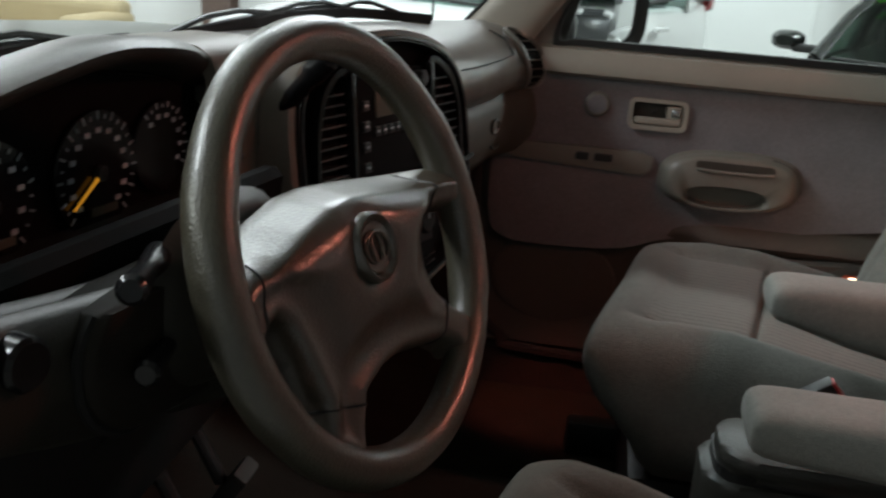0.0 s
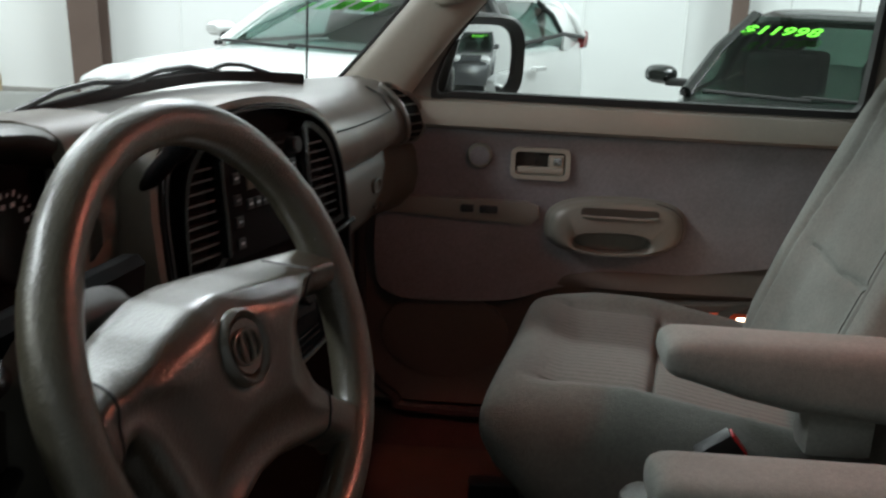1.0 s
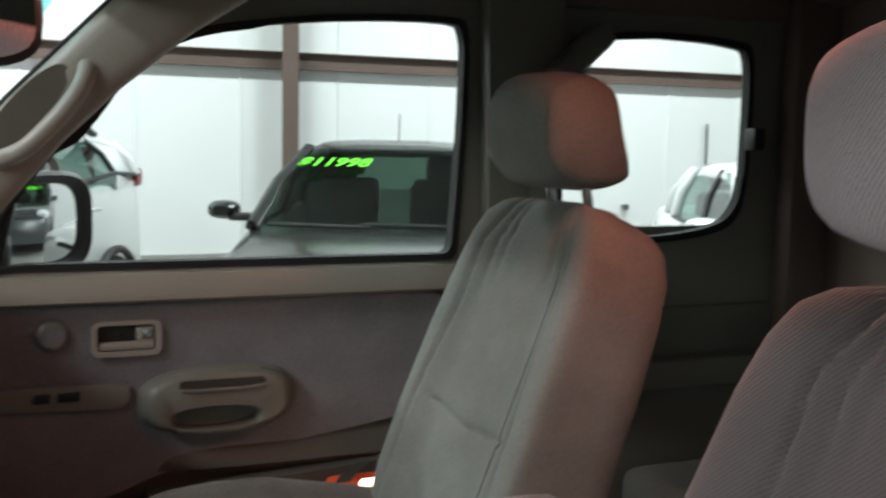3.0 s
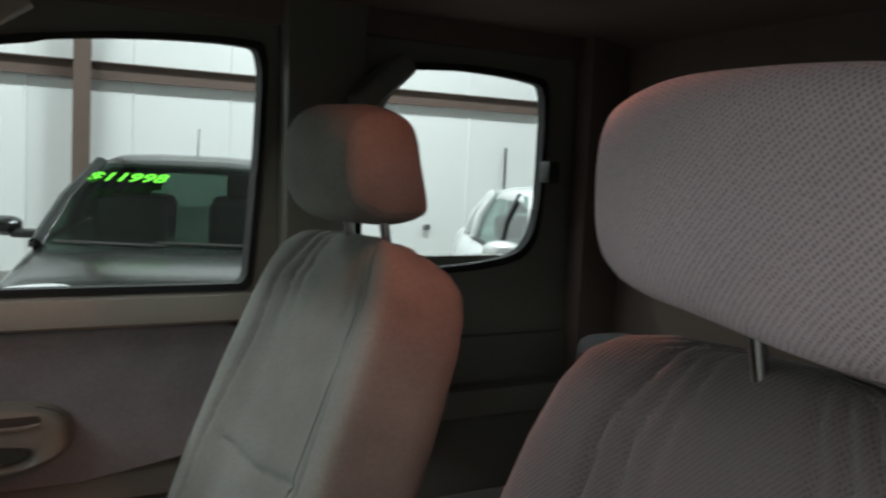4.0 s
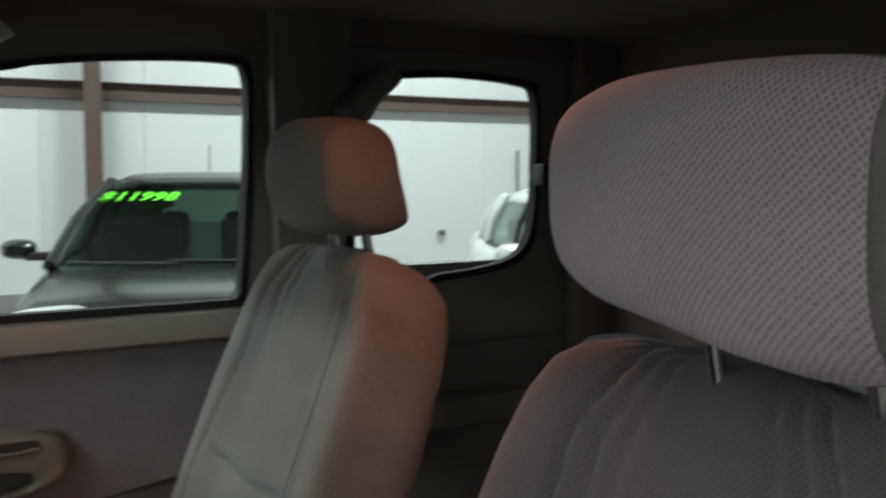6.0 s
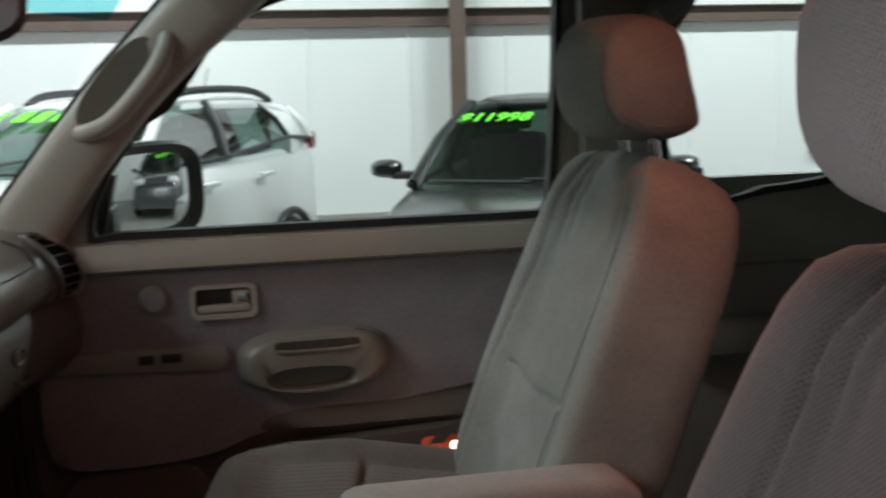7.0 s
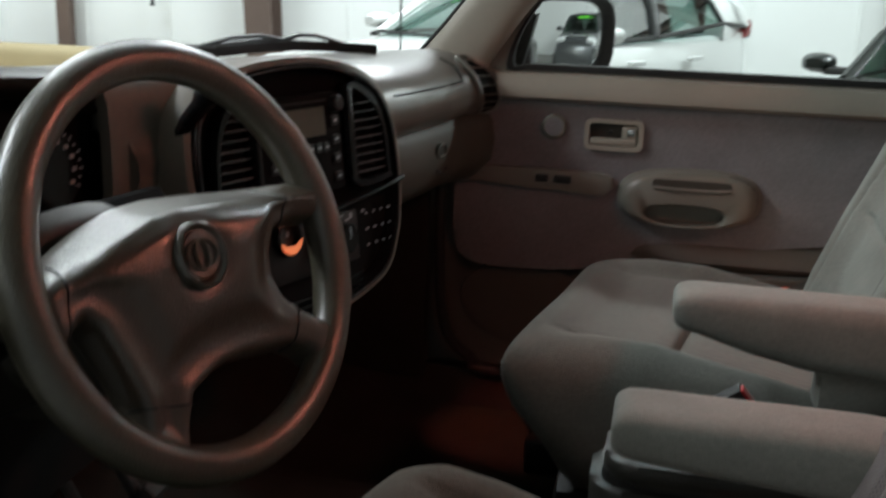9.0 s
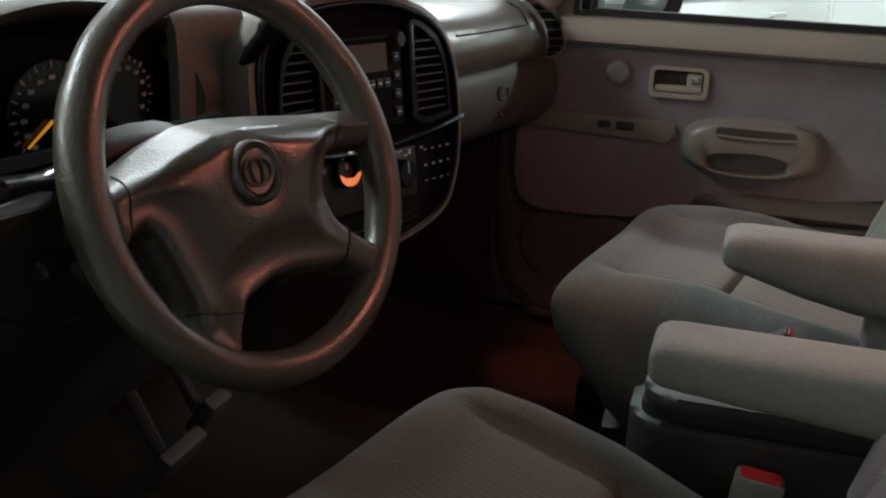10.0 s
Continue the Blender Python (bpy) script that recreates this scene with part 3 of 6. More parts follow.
wiper([(-0.36, -0.10, 1.372), (-0.33, 0.05, 1.388), (-0.30, 0.20, 1.40), (-0.275, 0.40, 1.405), (-0.245, 0.47, 1.40)], [(-0.315, -0.06, 1.388), (-0.30, 0.18, 1.394), (-0.255, 0.40, 1.397), (-0.205, 0.49, 1.394), (-0.135, 0.55, 1.389)], "black windscreen wiper parked on the glass foot")
wiper([(-0.31, -0.66, 1.375), (-0.35, -0.45, 1.392), (-0.365, -0.28, 1.398), (-0.36, -0.2, 1.394)], [(-0.28, -0.62, 1.385), (-0.34, -0.42, 1.390), (-0.35, -0.25, 1.392), (-0.335, -0.10, 1.390)], "black windscreen wiper parked before the driver")


def passenger_door():
    d = thing("passenger_door", (0.4, 0.80, 0.75), "closed tan truck door with grey-brown cloth insert", "car door")
    win = [(0.055, 1.352), (0.085, 1.44), (0.206, 1.592), (0.254, 1.658), (0.316, 1.706), (0.405, 1.736), (0.597, 1.762), (0.788, 1.770), (0.826, 1.750), (0.829, 1.66), (0.824, 1.53), (0.816, 1.40), (0.808, 1.357), (0.77, 1.352), (0.60, 1.352), (0.45, 1.352), (0.25, 1.352), (0.10, 1.352)]
    out = [(-0.11, 1.30), (-0.03, 1.45), (0.10, 1.592), (0.17, 1.665), (0.24, 1.74), (0.36, 1.80), (0.597, 1.85), (0.80, 1.85), (0.90, 1.85), (0.88, 1.66), (0.875, 1.53), (0.865, 1.40), (0.86, 1.30), (0.77, 1.30), (0.60, 1.30), (0.45, 1.30), (0.25, 1.30), (0.10, 1.30)]
    win, out = curve_round(win), dense(out)
    frame_part = part("window_frame", framed(out, win, "y", 0.758, 0.774), TAN, d, "tan door frame round the window", 0)
    cx, cz = 0.46, 1.53
    seal = [(x + math.copysign(0.011, cx - x), z + math.copysign(0.011, cz - z)) for x, z in win]
    part("window_seal", framed(win, seal, "y", 0.753, 0.78), RUBBER, frame_part, "", 0)
    part("window_pane", extrude(win, "y", 0.770, 0.774), GLASS, frame_part, "clear side window pane", 0)
    # waist rail: slopes in from the glass to the shoulder
    sec = [(0.757, 1.350), (0.742, 1.345), (0.733, 1.325), (0.735, 1.305), (0.757, 1.297), (0.80, 1.295), (0.80, 1.350)]
    bm = loft([[Vector((x, y, z)) for y, z in sec] for x in (-0.09, 0.0, 0.3, 0.6, 0.86)])
    part("waist_rail", bm, TAN_LIGHT, d, "smooth light tan waist rail")
    # inner panel, stepped out below the cloth
    rows = []
    prof = [(0.775, 1.296), (0.785, 1.26), (0.787, 1.15), (0.785, 1.09), (0.775, 1.06), (0.752, 1.035), (0.748, 1.02), (0.774, 1.00), (0.785, 0.97), (0.785, 0.85), (0.775, 0.77), (0.80, 0.75)]
    for x in np.linspace(-0.10, 0.86, 25):
        k = smoothstep(0.18, 0.42, x)
        rows.append([Vector((x, 0.785 + (y - 0.785) * (k if 1.0 < z < 1.12 else 1), z)) for y, z in prof])
    bm = thick(rows, (0, 0.035, 0))
    part("inner_panel", bm, DOOR_SHADED, d, "tan moulded lower door panel, darkened for shade", 50)
    # cloth insert, a padded sheet with its own rounded edge
    ins = curve_round([(-0.01, 1.285), (0.05, 1.296), (0.25, 1.300), (0.50, 1.300), (0.745, 1.299), (0.79, 1.285), (0.805, 1.25), (0.80, 1.19), (0.79, 1.12), (0.77, 1.088), (0.69, 1.072), (0.55, 1.052), (0.43, 1.036), (0.30, 1.012), (0.22, 0.985), (0.10, 0.975), (0.0, 0.980), (-0.035, 1.02), (-0.035, 1.15), (-0.03, 1.25)])
    cloth = part("cloth_insert", extrude(ins, "y", 0.766, 0.79, 0.008), DOOR_CLOTH, d, "grey-brown cloth insert")
    pierce(cloth, extrude(rounded(0.209, 0.302, 1.220, 1.265, 0.008), "y", 0.75, 0.80))
    pierce(cloth, extrude([(0.392 + 0.074 * math.cos(t), 1.108 + 0.022 * math.sin(t)) for t in np.linspace(0, 2 * math.pi, 24, endpoint=False)], "y", 0.75, 0.80))
    # pull handle bezel and lever
    bez = part("handle_bezel", framed(rounded(0.203, 0.309, 1.213, 1.270, 0.013), rounded(0.211, 0.300, 1.222, 1.263, 0.008), "y", 0.757, 0.79), TAN_LIGHT, d, "tan door handle bezel")
    part("recess", box(0.206, 0.305, 0.7825, 0.7845, 1.217, 1.267), RECESS, bez, "handle recess with shade in its colour", 0)
    lev = part("lever", box(0.214, 0.298, 0.758, 0.772, 1.223, 1.236, 0.005, 3), TAN_LIGHT, bez, "worn tan pull lever")
    part("lever_hinge", box(0.270, 0.298, 0.760, 0.775, 1.234, 1.259, 0.005, 3), TAN_LIGHT, lev)
    part("lock_slide", box(0.279, 0.294, 0.757, 0.764, 1.240, 1.254, 0.003), CHROME, bez, "shiny lock slide")
    part("latch_pin", box(0.246, 0.252, 0.776, 0.785, 1.240, 1.247), BLACK, bez, "", 0)
    # tweeter
    tw = part("tweeter", disc((0.147, 0.764, 1.251), (0, -1, 0), 0.023, 0.008, 28, bevel=0.004), TAN, d, "round tan tweeter cover")
    part("mesh_grille", disc((0.147, 0.7575, 1.251), (0, -1, 0), 0.017, 0.0025, 24, bevel=0.001), DOOR_CLOTH, tw)
    # switch plate with two rockers
    sw = part("switch_plate", extrude([(-0.03, 1.172), (0.235, 1.172), (0.258, 1.165), (0.262, 1.145), (0.245, 1.128), (-0.03, 1.140)], "y", 0.756, 0.772, 0.006), TAN, d, "tan switch plate")
    for x0, x1 in ((0.118, 0.142), (0.152, 0.185)):
        part("window_switch", box(x0, x1, 0.751, 0.76, 1.148, 1.162, 0.003), BLACK, sw, "black rocker switch")
    # armrest pull: an oval bulge with a scooped grip
    oval = []
    for i in range(40):
        t = 2 * math.pi * i / 40
        c, s = math.cos(t), math.sin(t)
        x = 0.398 + 0.122 * math.copysign(abs(c) ** 0.72, c)
        oval.append((x, 1.135 + 0.052 * math.copysign(abs(s) ** 0.72, s) - 0.02 * (0.4 - x)))
    rows = []
    for k, y in ((1.06, 0.770), (1.04, 0.762), (1.0, 0.757), (0.985, 0.752), (0.96, 0.742), (0.91, 0.735), (0.84, 0.731)):
        rows.append([Vector((0.398 + (x - 0.398) * k, y, 1.135 + (z - 1.135) * k)) for x, z in oval])
    grip = []
    for i in range(40):
        t = 2 * math.pi * i / 40
        c, s = math.cos(t), math.sin(t)
        grip.append((0.392 + 0.072 * math.copysign(abs(c) ** 0.8, c), 1.108 + 0.0205 * math.copysign(abs(s) ** 0.8, s)))
    for k, y in ((1.06, 0.731), (1.0, 0.734), (0.95, 0.742), (0.92, 0.762), (0.9, 0.783)):
        rows.append([Vector((0.392 + (x - 0.392) * k, y, 1.108 + (z - 1.108) * k)) for x, z in grip])
    pull = part("armrest_pull", loft(rows), TAN_MID, d, "oval tan pull with a scooped grip", 50)
    # the long finger slot over the grip, a flat shade-coloured plate, with its raised lip
    part("slot", extrude(rounded(0.332, 0.470, 1.158, 1.1735, 0.0075), "y", 0.7295, 0.74), RECESS, pull, "slot over the grip, its shade in the colour", 0)
    part("slot_lip", tube([(0.336, 0.730, 1.158), (0.36, 0.7285, 1.1565), (0.44, 0.7285, 1.1565), (0.468, 0.730, 1.159)], 0.0032, 8), TAN_MID, pull, "rounded lip of the slot")
    part("end_groove", tube([(0.398 + (x - 0.398) * 0.97, 0.7475, 1.135 + (z - 1.135) * 0.97) for x, z in oval[-7:] + oval[:8]], 0.0016, 6), RECESS, pull, "dark joint round the pull's end")
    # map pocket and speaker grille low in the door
    part("speaker_grille", extrude([(0.0 + 0.12 * math.cos(t) * 1.0 + 0.10, 0.905 + 0.085 * math.sin(t)) for t in np.linspace(0, 2 * math.pi, 32, endpoint=False)], "y", 0.779, 0.79, 0.004), DOOR_SHADED, d, "oval speaker grille, darkened for shade")
    part("map_pocket", extrude([(0.28, 0.99), (0.80, 1.02), (0.82, 0.86), (0.80, 0.79), (0.30, 0.79)], "y", 0.735, 0.79, 0.02), DOOR_SHADED, d, "map pocket, darkened for shade")
    # hinge-side rubber seal round the foot of the door
    part("door_seal", tube(spline([(-0.055, 0.755, 1.25), (-0.06, 0.75, 1.05), (-0.045, 0.745, 0.86), (0.01, 0.745, 0.79), (0.10, 0.745, 0.765), (0.80, 0.745, 0.765)], 6), 0.011, 8), RUBBER, d, "black rubber door seal")
    return d


passenger_door()


def door_mirror():
    m = thing("door_mirror", (0.12, 0.86, 1.36), "black truck door mirror with bright glass", "car mirror")
    n = Vector((0.771, -0.637, -0.004)).normalized()
    u = Vector((-n.y, n.x, 0)).normalized()
    v = n.cross(u)
    if v.z < 0:
        v = -v
    c = Vector((0.124, 1.0, 1.403))
    rows = [ring(c - n * 0.085, u, v, 0.081, 0.055, 36, 3.2), ring(c - n * 0.06, u, v, 0.124, 0.079, 36, 3.4), ring(c - n * 0.01, u, v, 0.140, 0.091, 36, 3.6), ring(c + n * 0.018, u, v, 0.140, 0.091, 36, 3.6), ring(c + n * 0.024, u, v, 0.132, 0.084, 36, 3.6), ring(c + n * 0.014, u, v, 0.114, 0.070, 36, 3.6), ring(c + n * 0.0, u, v, 0.110, 0.066, 36, 3.6)]
    house = part("housing", loft(rows), BLACK, m, "black mirror housing")
    # convex glass: rings that fall back from the middle
    bulge = [[p - n * ((p - c).length_squared / (2 * 1.7)) for p in ring(c + n * 0.012, u, v, 0.113 * k, 0.069 * k, 36, 2 + 1.6 * k)] for k in (1.0, 0.85, 0.7, 0.55, 0.4, 0.25, 0.12, 0.03)]
    part("mirror_glass", loft(bulge), MIRROR, m, "silvered convex mirror glass", 60)
    part("stalk", box(-0.01, 0.09, 0.815, 0.93, 1.335, 1.40, 0.02, 3), BLACK, m)
    part("sail_cover", extrude([(-0.09, 1.345), (0.075, 1.345), (0.10, 1.45), (0.03, 1.47)], "y", 0.80, 0.835, 0.006), BLACK, m, "black triangular mirror foot")


door_mirror()


def rear_view_mirror():
    m = thing("rear_view_mirror", (0.03, -0.03, 1.70), "dark rear-view mirror hung from the windscreen", "car mirror")
    n = Vector((0.50, -0.86, -0.05)).normalized()
    u = Vector((0.86, 0.50, 0)).normalized()
    v = n.cross(u)
    c = Vector((0.02, -0.07, 1.652))
    part("housing", loft([ring(c - n * 0.03, u, v, 0.09, 0.028, 28, 3), ring(c - n * 0.015, u, v, 0.122, 0.040, 28, 3.5), ring(c + n * 0.006, u, v, 0.126, 0.043, 28, 3.5), ring(c + n * 0.008, u, v, 0.12, 0.038, 28, 3.5)]), BLACK, m, "black mirror housing")
    part("mirror_glass", loft([ring(c + n * 0.0075, u, v, 0.118, 0.036, 28, 3.5), ring(c + n * 0.0095, u, v, 0.118, 0.036, 28, 3.5)]), MIRROR, m, "dim mirror glass", 20)
    part("stem", tube(spline([c - n * 0.02, (0.0, 0.0, 1.70), (-0.02, 0.0, 1.74)], 4), 0.012, 10), BLACK, m)


rear_view_mirror()
dome = thing("dome_lamp", (0.785, -0.06, 1.86), "small dome lamp under the roof lining", "lamp")
part("base", box(0.715, 0.855, -0.12, 0.0, 1.836, 1.864, 0.008), TAN_LIGHT, dome)
visor = thing("sun_visor", (0.24, 0.42, 1.80), "folded-up beige sun visor under the roof", "sun visor")
part("panel", box(0.17, 0.33, 0.10, 0.66, 1.785, 1.803, 0.008, 3), LINER, visor)
part("pivot_rod", tube([(0.19, 0.66, 1.797), (0.20, 0.71, 1.80)], 0.006, 8), TAN, visor)


# ---- the dashboard ----
def dashboard():
    d = thing("dashboard", (-0.1, 0, 0.75), "tan moulded truck dashboard with black centre stack", "dashboard")
    # rows of y, nose x, glass-foot x, top height
    plan = [(-0.82, -0.10, -0.17, 1.385), (-0.72, -0.10, -0.24, 1.36), (-0.62, -0.12, -0.30, 1.342), (-0.45, -0.15, -0.36, 1.338), (-0.25, -0.16, -0.385, 1.345), (-0.10, -0.205, -0.395, 1.376), (-0.045, -0.180, -0.395, 1.383), (0.02, -0.150, -0.395, 1.39), (0.15, -0.09, -0.385, 1.388), (0.30, -0.055, -0.345, 1.386), (0.42, -0.022, -0.30, 1.385), (0.55, 0.0, -0.23, 1.384), (0.63, 0.008, -0.17, 1.384), (0.665, 0.012, -0.145, 1.384), (0.70, 0.030, -0.115, 1.384), (0.735, 0.046, -0.09, 1.383), (0.765, 0.043, -0.06, 1.38)]
    roll = [(0.0, -0.012), (0.25, -0.002), (0.55, 0.0), (0.75, -0.004)]
    nose = [(-0.085, -0.004), (-0.06, -0.013), (-0.035, -0.026), (-0.015, -0.045), (-0.004, -0.068), (-0.003, -0.088), (-0.012, -0.104), (-0.03, -0.112)]
    rows = []
    def pad_row(y):
        xn, xb, zt = lerp_table(plan, y)
        row = [Vector((xb + (xn - 0.085 - xb) * k, y, zt + dz)) for k, dz in roll]
        row += [Vector((xn + dx, y, zt + dz)) for dx, dz in nose]
        row.append(Vector((xn - 0.09, y, zt - 0.13)))
        return row
    bm = thick([pad_row(y) for y in np.linspace(-0.118, 0.765, 76)], (-0.012, 0, -0.012))
    thick([pad_row(y) for y in np.linspace(-0.84, -0.735, 6)], (-0.012, 0, -0.012), bm=bm)
    rows = []
    for y in np.linspace(-0.735, -0.045, 24):
        xn, xb, zt = lerp_table(plan, y)
        rows.append([Vector((xb + (-0.30 - xb) * k, y, zt + dz)) for k, dz in ((0, -0.02), (0.4, -0.008), (0.8, 0.0), (1.0, 0.0))])
    thick(rows, (0, 0, -0.012), bm=bm)
    part("upper_pad", bm, DASH, d, "soft satin brown upper dash pad", 60)
    # shaded pad between the instrument hood and the stack
    rows = []
    for y in np.linspace(-0.140, -0.040, 10):
        xb = -0.224 + 0.33 * (y + 0.140)
        rows.append([Vector((xb + dx, y, z)) for dx, z in ((-0.10, 1.400), (-0.05, 1.401), (-0.02, 1.396), (-0.006, 1.386), (0.0, 1.370), (0.002, 1.33), (0.002, 1.28), (-0.004, 1.23))])
    part("bridge_pad", thick(rows, (-0.012, 0, -0.006)), BRIDGE, d, "shaded brown pad beside the stack", 60)
    # seam of the passenger airbag door
    seam = [Vector((lerp_table(plan, y)[0] - 0.012, y, 1.384 - 0.0475)) for y in np.linspace(0.36, 0.64, 12)]
    seam = [Vector((lerp_table(plan, 0.655)[0] - 0.06, 0.66, 1.372))] + [Vector((lerp_table(plan, 0.65)[0] - 0.03, 0.655, 1.359))] + seam[::-1]
    part("airbag_seam", tube(seam, 0.0016, 6), BLACK, d, "thin dark airbag cover seam")
    # lower dash and glove box
    rows = []
    prof = [(-0.035, 1.276), (-0.022, 1.272), (-0.012, 1.255), (-0.006, 1.22), (-0.012, 1.185), (-0.04, 1.155), (-0.10, 1.13), (-0.18, 1.12)]
    for y in np.linspace(0.20, 0.765, 20):
        xn = lerp_table(plan, y)[0]
        e = smoothstep(0.24, 0.33, y)
        rows.append([Vector((xn + dx - 0.02 * (1 - e), y, z - 0.035 * (1 - e) * (1 if z > 1.2 else 0))) for dx, z in prof])
    bm = thick(rows, (-0.02, 0, 0))
    glove = part("glove_box", bm, DASH_SHADED, d, "brown glove box lid, darkened for shade", 60)
    lid_x = lerp_table(plan, 0.50)[0] - 0.006
    lc = Vector((lid_x + 0.006, 0.52, 1.232))
    la, lu, ln = Vector((0.16, 0.987, 0)), Vector((0.0, 0.0, 1.0)), Vector((0.987, -0.16, 0.0))
    latch = part("glove_latch", loft([ring(lc - ln * 0.012, la, lu, 0.021, 0.013, 32, 2.6), ring(lc - ln * 0.001, la, lu, 0.020, 0.012, 32, 2.6), ring(lc, la, lu, 0.018, 0.010, 32, 2.6), ring(lc - ln * 0.003, la, lu, 0.016, 0.008, 32, 2.6)]), DASH_SHADED, glove, "brown oval glove box latch, darkened for shade", 50)
    part("latch_scoop", tube([lc + la * 0.022 * math.cos(t) + lu * (-0.026 + 0.010 * math.sin(t)) + ln * (-0.001) for t in np.linspace(math.pi * 1.05, math.pi * 1.9, 12)], [0.001] + [0.0022] * 10 + [0.001], 6), RECESS, latch, "finger scoop line, its shade in the colour")
    # black block that stands in for the shade under the dash
    part("under_dash_shade", extrude([(-0.55, 1.26), (-0.215, 1.25), (-0.20, 1.12), (-0.24, 0.98), (-0.34, 0.90), (-0.5, 1.05)], "y", -0.80, 0.765), BLACK, d, "black block for the shade under the dash", 0)
    part("kick_panel", box(-0.45, -0.08, 0.735, 0.77, 0.74, 1.30, 0.01), CARPET, d, "carpeted kick panel by the door")
    # outer air vent, wrapped over the nose at the passenger's end
    curve = spline([(dx, 0, dz) for dx, dz in nose[1:]], 7)
    n = len(curve)
    out_n = Vector((0.62, -0.62, 0.48)).normalized()

    def patch(i, y, o):
        xn, _, zt = lerp_table(plan, y)
        return Vector((xn + curve[i].x, y, zt + curve[i].z)) + out_n * o
    fat = [0.006 + 0.024 * math.sin(math.pi * i / (n - 1)) ** 0.6 for i in range(n)]
    lo = [0.708 + 0.012 * i / (n - 1) - fat[i] for i in range(n)]
    hi = [0.708 + 0.012 * i / (n - 1) + fat[i] for i in range(n)]
    vent = part("side_vent", thick([[patch(i, lo[i] + (hi[i] - lo[i]) * k, 0.003) for k in (0, 0.25, 0.5, 0.75, 1)] for i in range(n)], (-0.01, 0.01, -0.006)), PITCH, d, "curved air vent at the dash end")
    edge_line = [patch(i, lo[i], 0.004) for i in range(n)] + [patch(i, hi[i], 0.004) for i in range(n - 1, -1, -1)]
    part("vent_rim", tube(edge_line, 0.0048, 8, closed=True), DASH, vent, "brown vent rim")
    for i in range(4, n - 3, 5):
        part("slat", tube([patch(i, lo[i] + (hi[i] - lo[i]) * k, 0.0045) for k in (0, 0.33, 0.66, 1)], 0.0017, 6), DASH_SHADED, vent, "")
    return d, plan


dash, PLAN = dashboard()


def centre_stack():
    s = thing("centre_stack", (-0.08, 0.08, 1.0), "glossy black centre stack with radio and vents", "car console")
    # local frame: across, out, up. The face leans and turns a little to the driver.
    across = Vector((0.32, 0.945, 0)).normalized()
    out_dir = Vector((0.945, -0.32, 0.12)).normalized()
    up = out_dir.cross(across)
    if up.z < 0:
        up = -up
    c0 = Vector((-0.108, 0.075, 1.245))

    def squeeze(a):
        """The driver's half of the stack is the narrower one."""
        return a if a > 0.1 else 0.1 + (a - 0.1) * 0.77

    def at(a, h, o=0.0):
        return c0 + across * squeeze(a) + up * h + out_dir * o
    rim = [(-0.245, 0.055), (-0.235, 0.10), (-0.19, 0.135), (-0.10, 0.152), (0.02, 0.157), (0.12, 0.148), (0.190, 0.122), (0.227, 0.075), (0.238, 0.01), (0.235, -0.05), (0.221, -0.10), (0.180, -0.148), (0.06, -0.172), (-0.06, -0.165), (-0.15, -0.14), (-0.215, -0.09), (-0.24, -0.02)]
    rim = [(p.x, p.y) for p in spline([(a, h, 0) for a, h in rim + rim[:1]], 4)[:-1]]

    def scaled(k, o):
        return [at(a * k, h * k, o) for a, h in rim]
    house = part("housing", loft([scaled(1.06, -0.08), scaled(1.06, -0.01), scaled(1.03, 0.004), scaled(0.985, 0.006), scaled(0.965, -0.004)], cap=False), BRIDGE, s, "brown surround of the stack")
    part("black_rim", loft([scaled(0.985, -0.02), scaled(0.98, 0.010), scaled(0.94, 0.012), scaled(0.92, -0.012)], cap=False), GLOSS_BLACK, s, "glossy black rim")
    face = part("face", loft([scaled(0.96, -0.03), scaled(0.96, -0.008)]), PITCH, s, "black stack face", 20)

    def slab(a0, a1, h0, h1, o0, o1, bevel=0.0, bm=None):
        m = Matrix(((*across, 0), (*out_dir, 0), (*up, 0), (0, 0, 0, 1))).transposed()
        return box(squeeze(a0), squeeze(a1), o0, o1, h0, h1, bevel, m=Matrix.Translation(c0) @ m, bm=bm)
    # two tall vents
    for a0, a1, side in ((-0.205, -0.115, -1), (0.118, 0.208, 1)):
        fr = []
        for k, o in ((0.0, -0.006), (0.0, 0.014), (0.007, 0.014), (0.009, -0.004)):
            lo, hi = a0 + k, a1 - k
            if side > 0:
                line = [(lo, 0.118 - k), (hi - 0.03, 0.105 - k), (hi - 0.005, 0.06), (hi, 0.0 + k), (hi - 0.004, -0.012 + k), (lo, -0.005 + k)]
            else:
                line = [(hi, 0.118 - k), (hi, -0.005 + k), (lo + 0.004, -0.012 + k), (lo, 0.0 + k), (lo + 0.005, 0.06), (lo + 0.03, 0.105 - k)]
            fr.append([at(a, h, o) for a, h in curve_round(line, 4)])
        vent = part("centre_vent", loft(fr, cap=False), GLOSS_BLACK, s, "tall black air vent", 20)
        for i in range(9):
            h = 0.002 + 0.0115 * i
            cut = max(0.0, (h - 0.055) * 0.42)
            lo = a0 + 0.008 + (cut if side < 0 else 0)
            hi = a1 - 0.008 - (cut if side > 0 else 0)
            part("slat", slab(lo, hi, h, h + 0.0022, -0.004, 0.010), SLAT, vent, "", 0)
        edge = a1 if side < 0 else a0
        part("vent_bar", slab(edge - 0.006, edge + 0.006, -0.004, 0.118, 0.0, 0.02, 0.004), GLOSS_BLACK, vent, "glossy upright bar")
    # radio
    radio = part("radio", slab(-0.10, 0.105, -0.012, 0.115, -0.006, 0.012, 0.004), PITCH, s, "black car radio")
    part("display", slab(-0.045, 0.06, 0.062, 0.098, 0.011, 0.0135), LCD, radio, "dull radio display", 0)
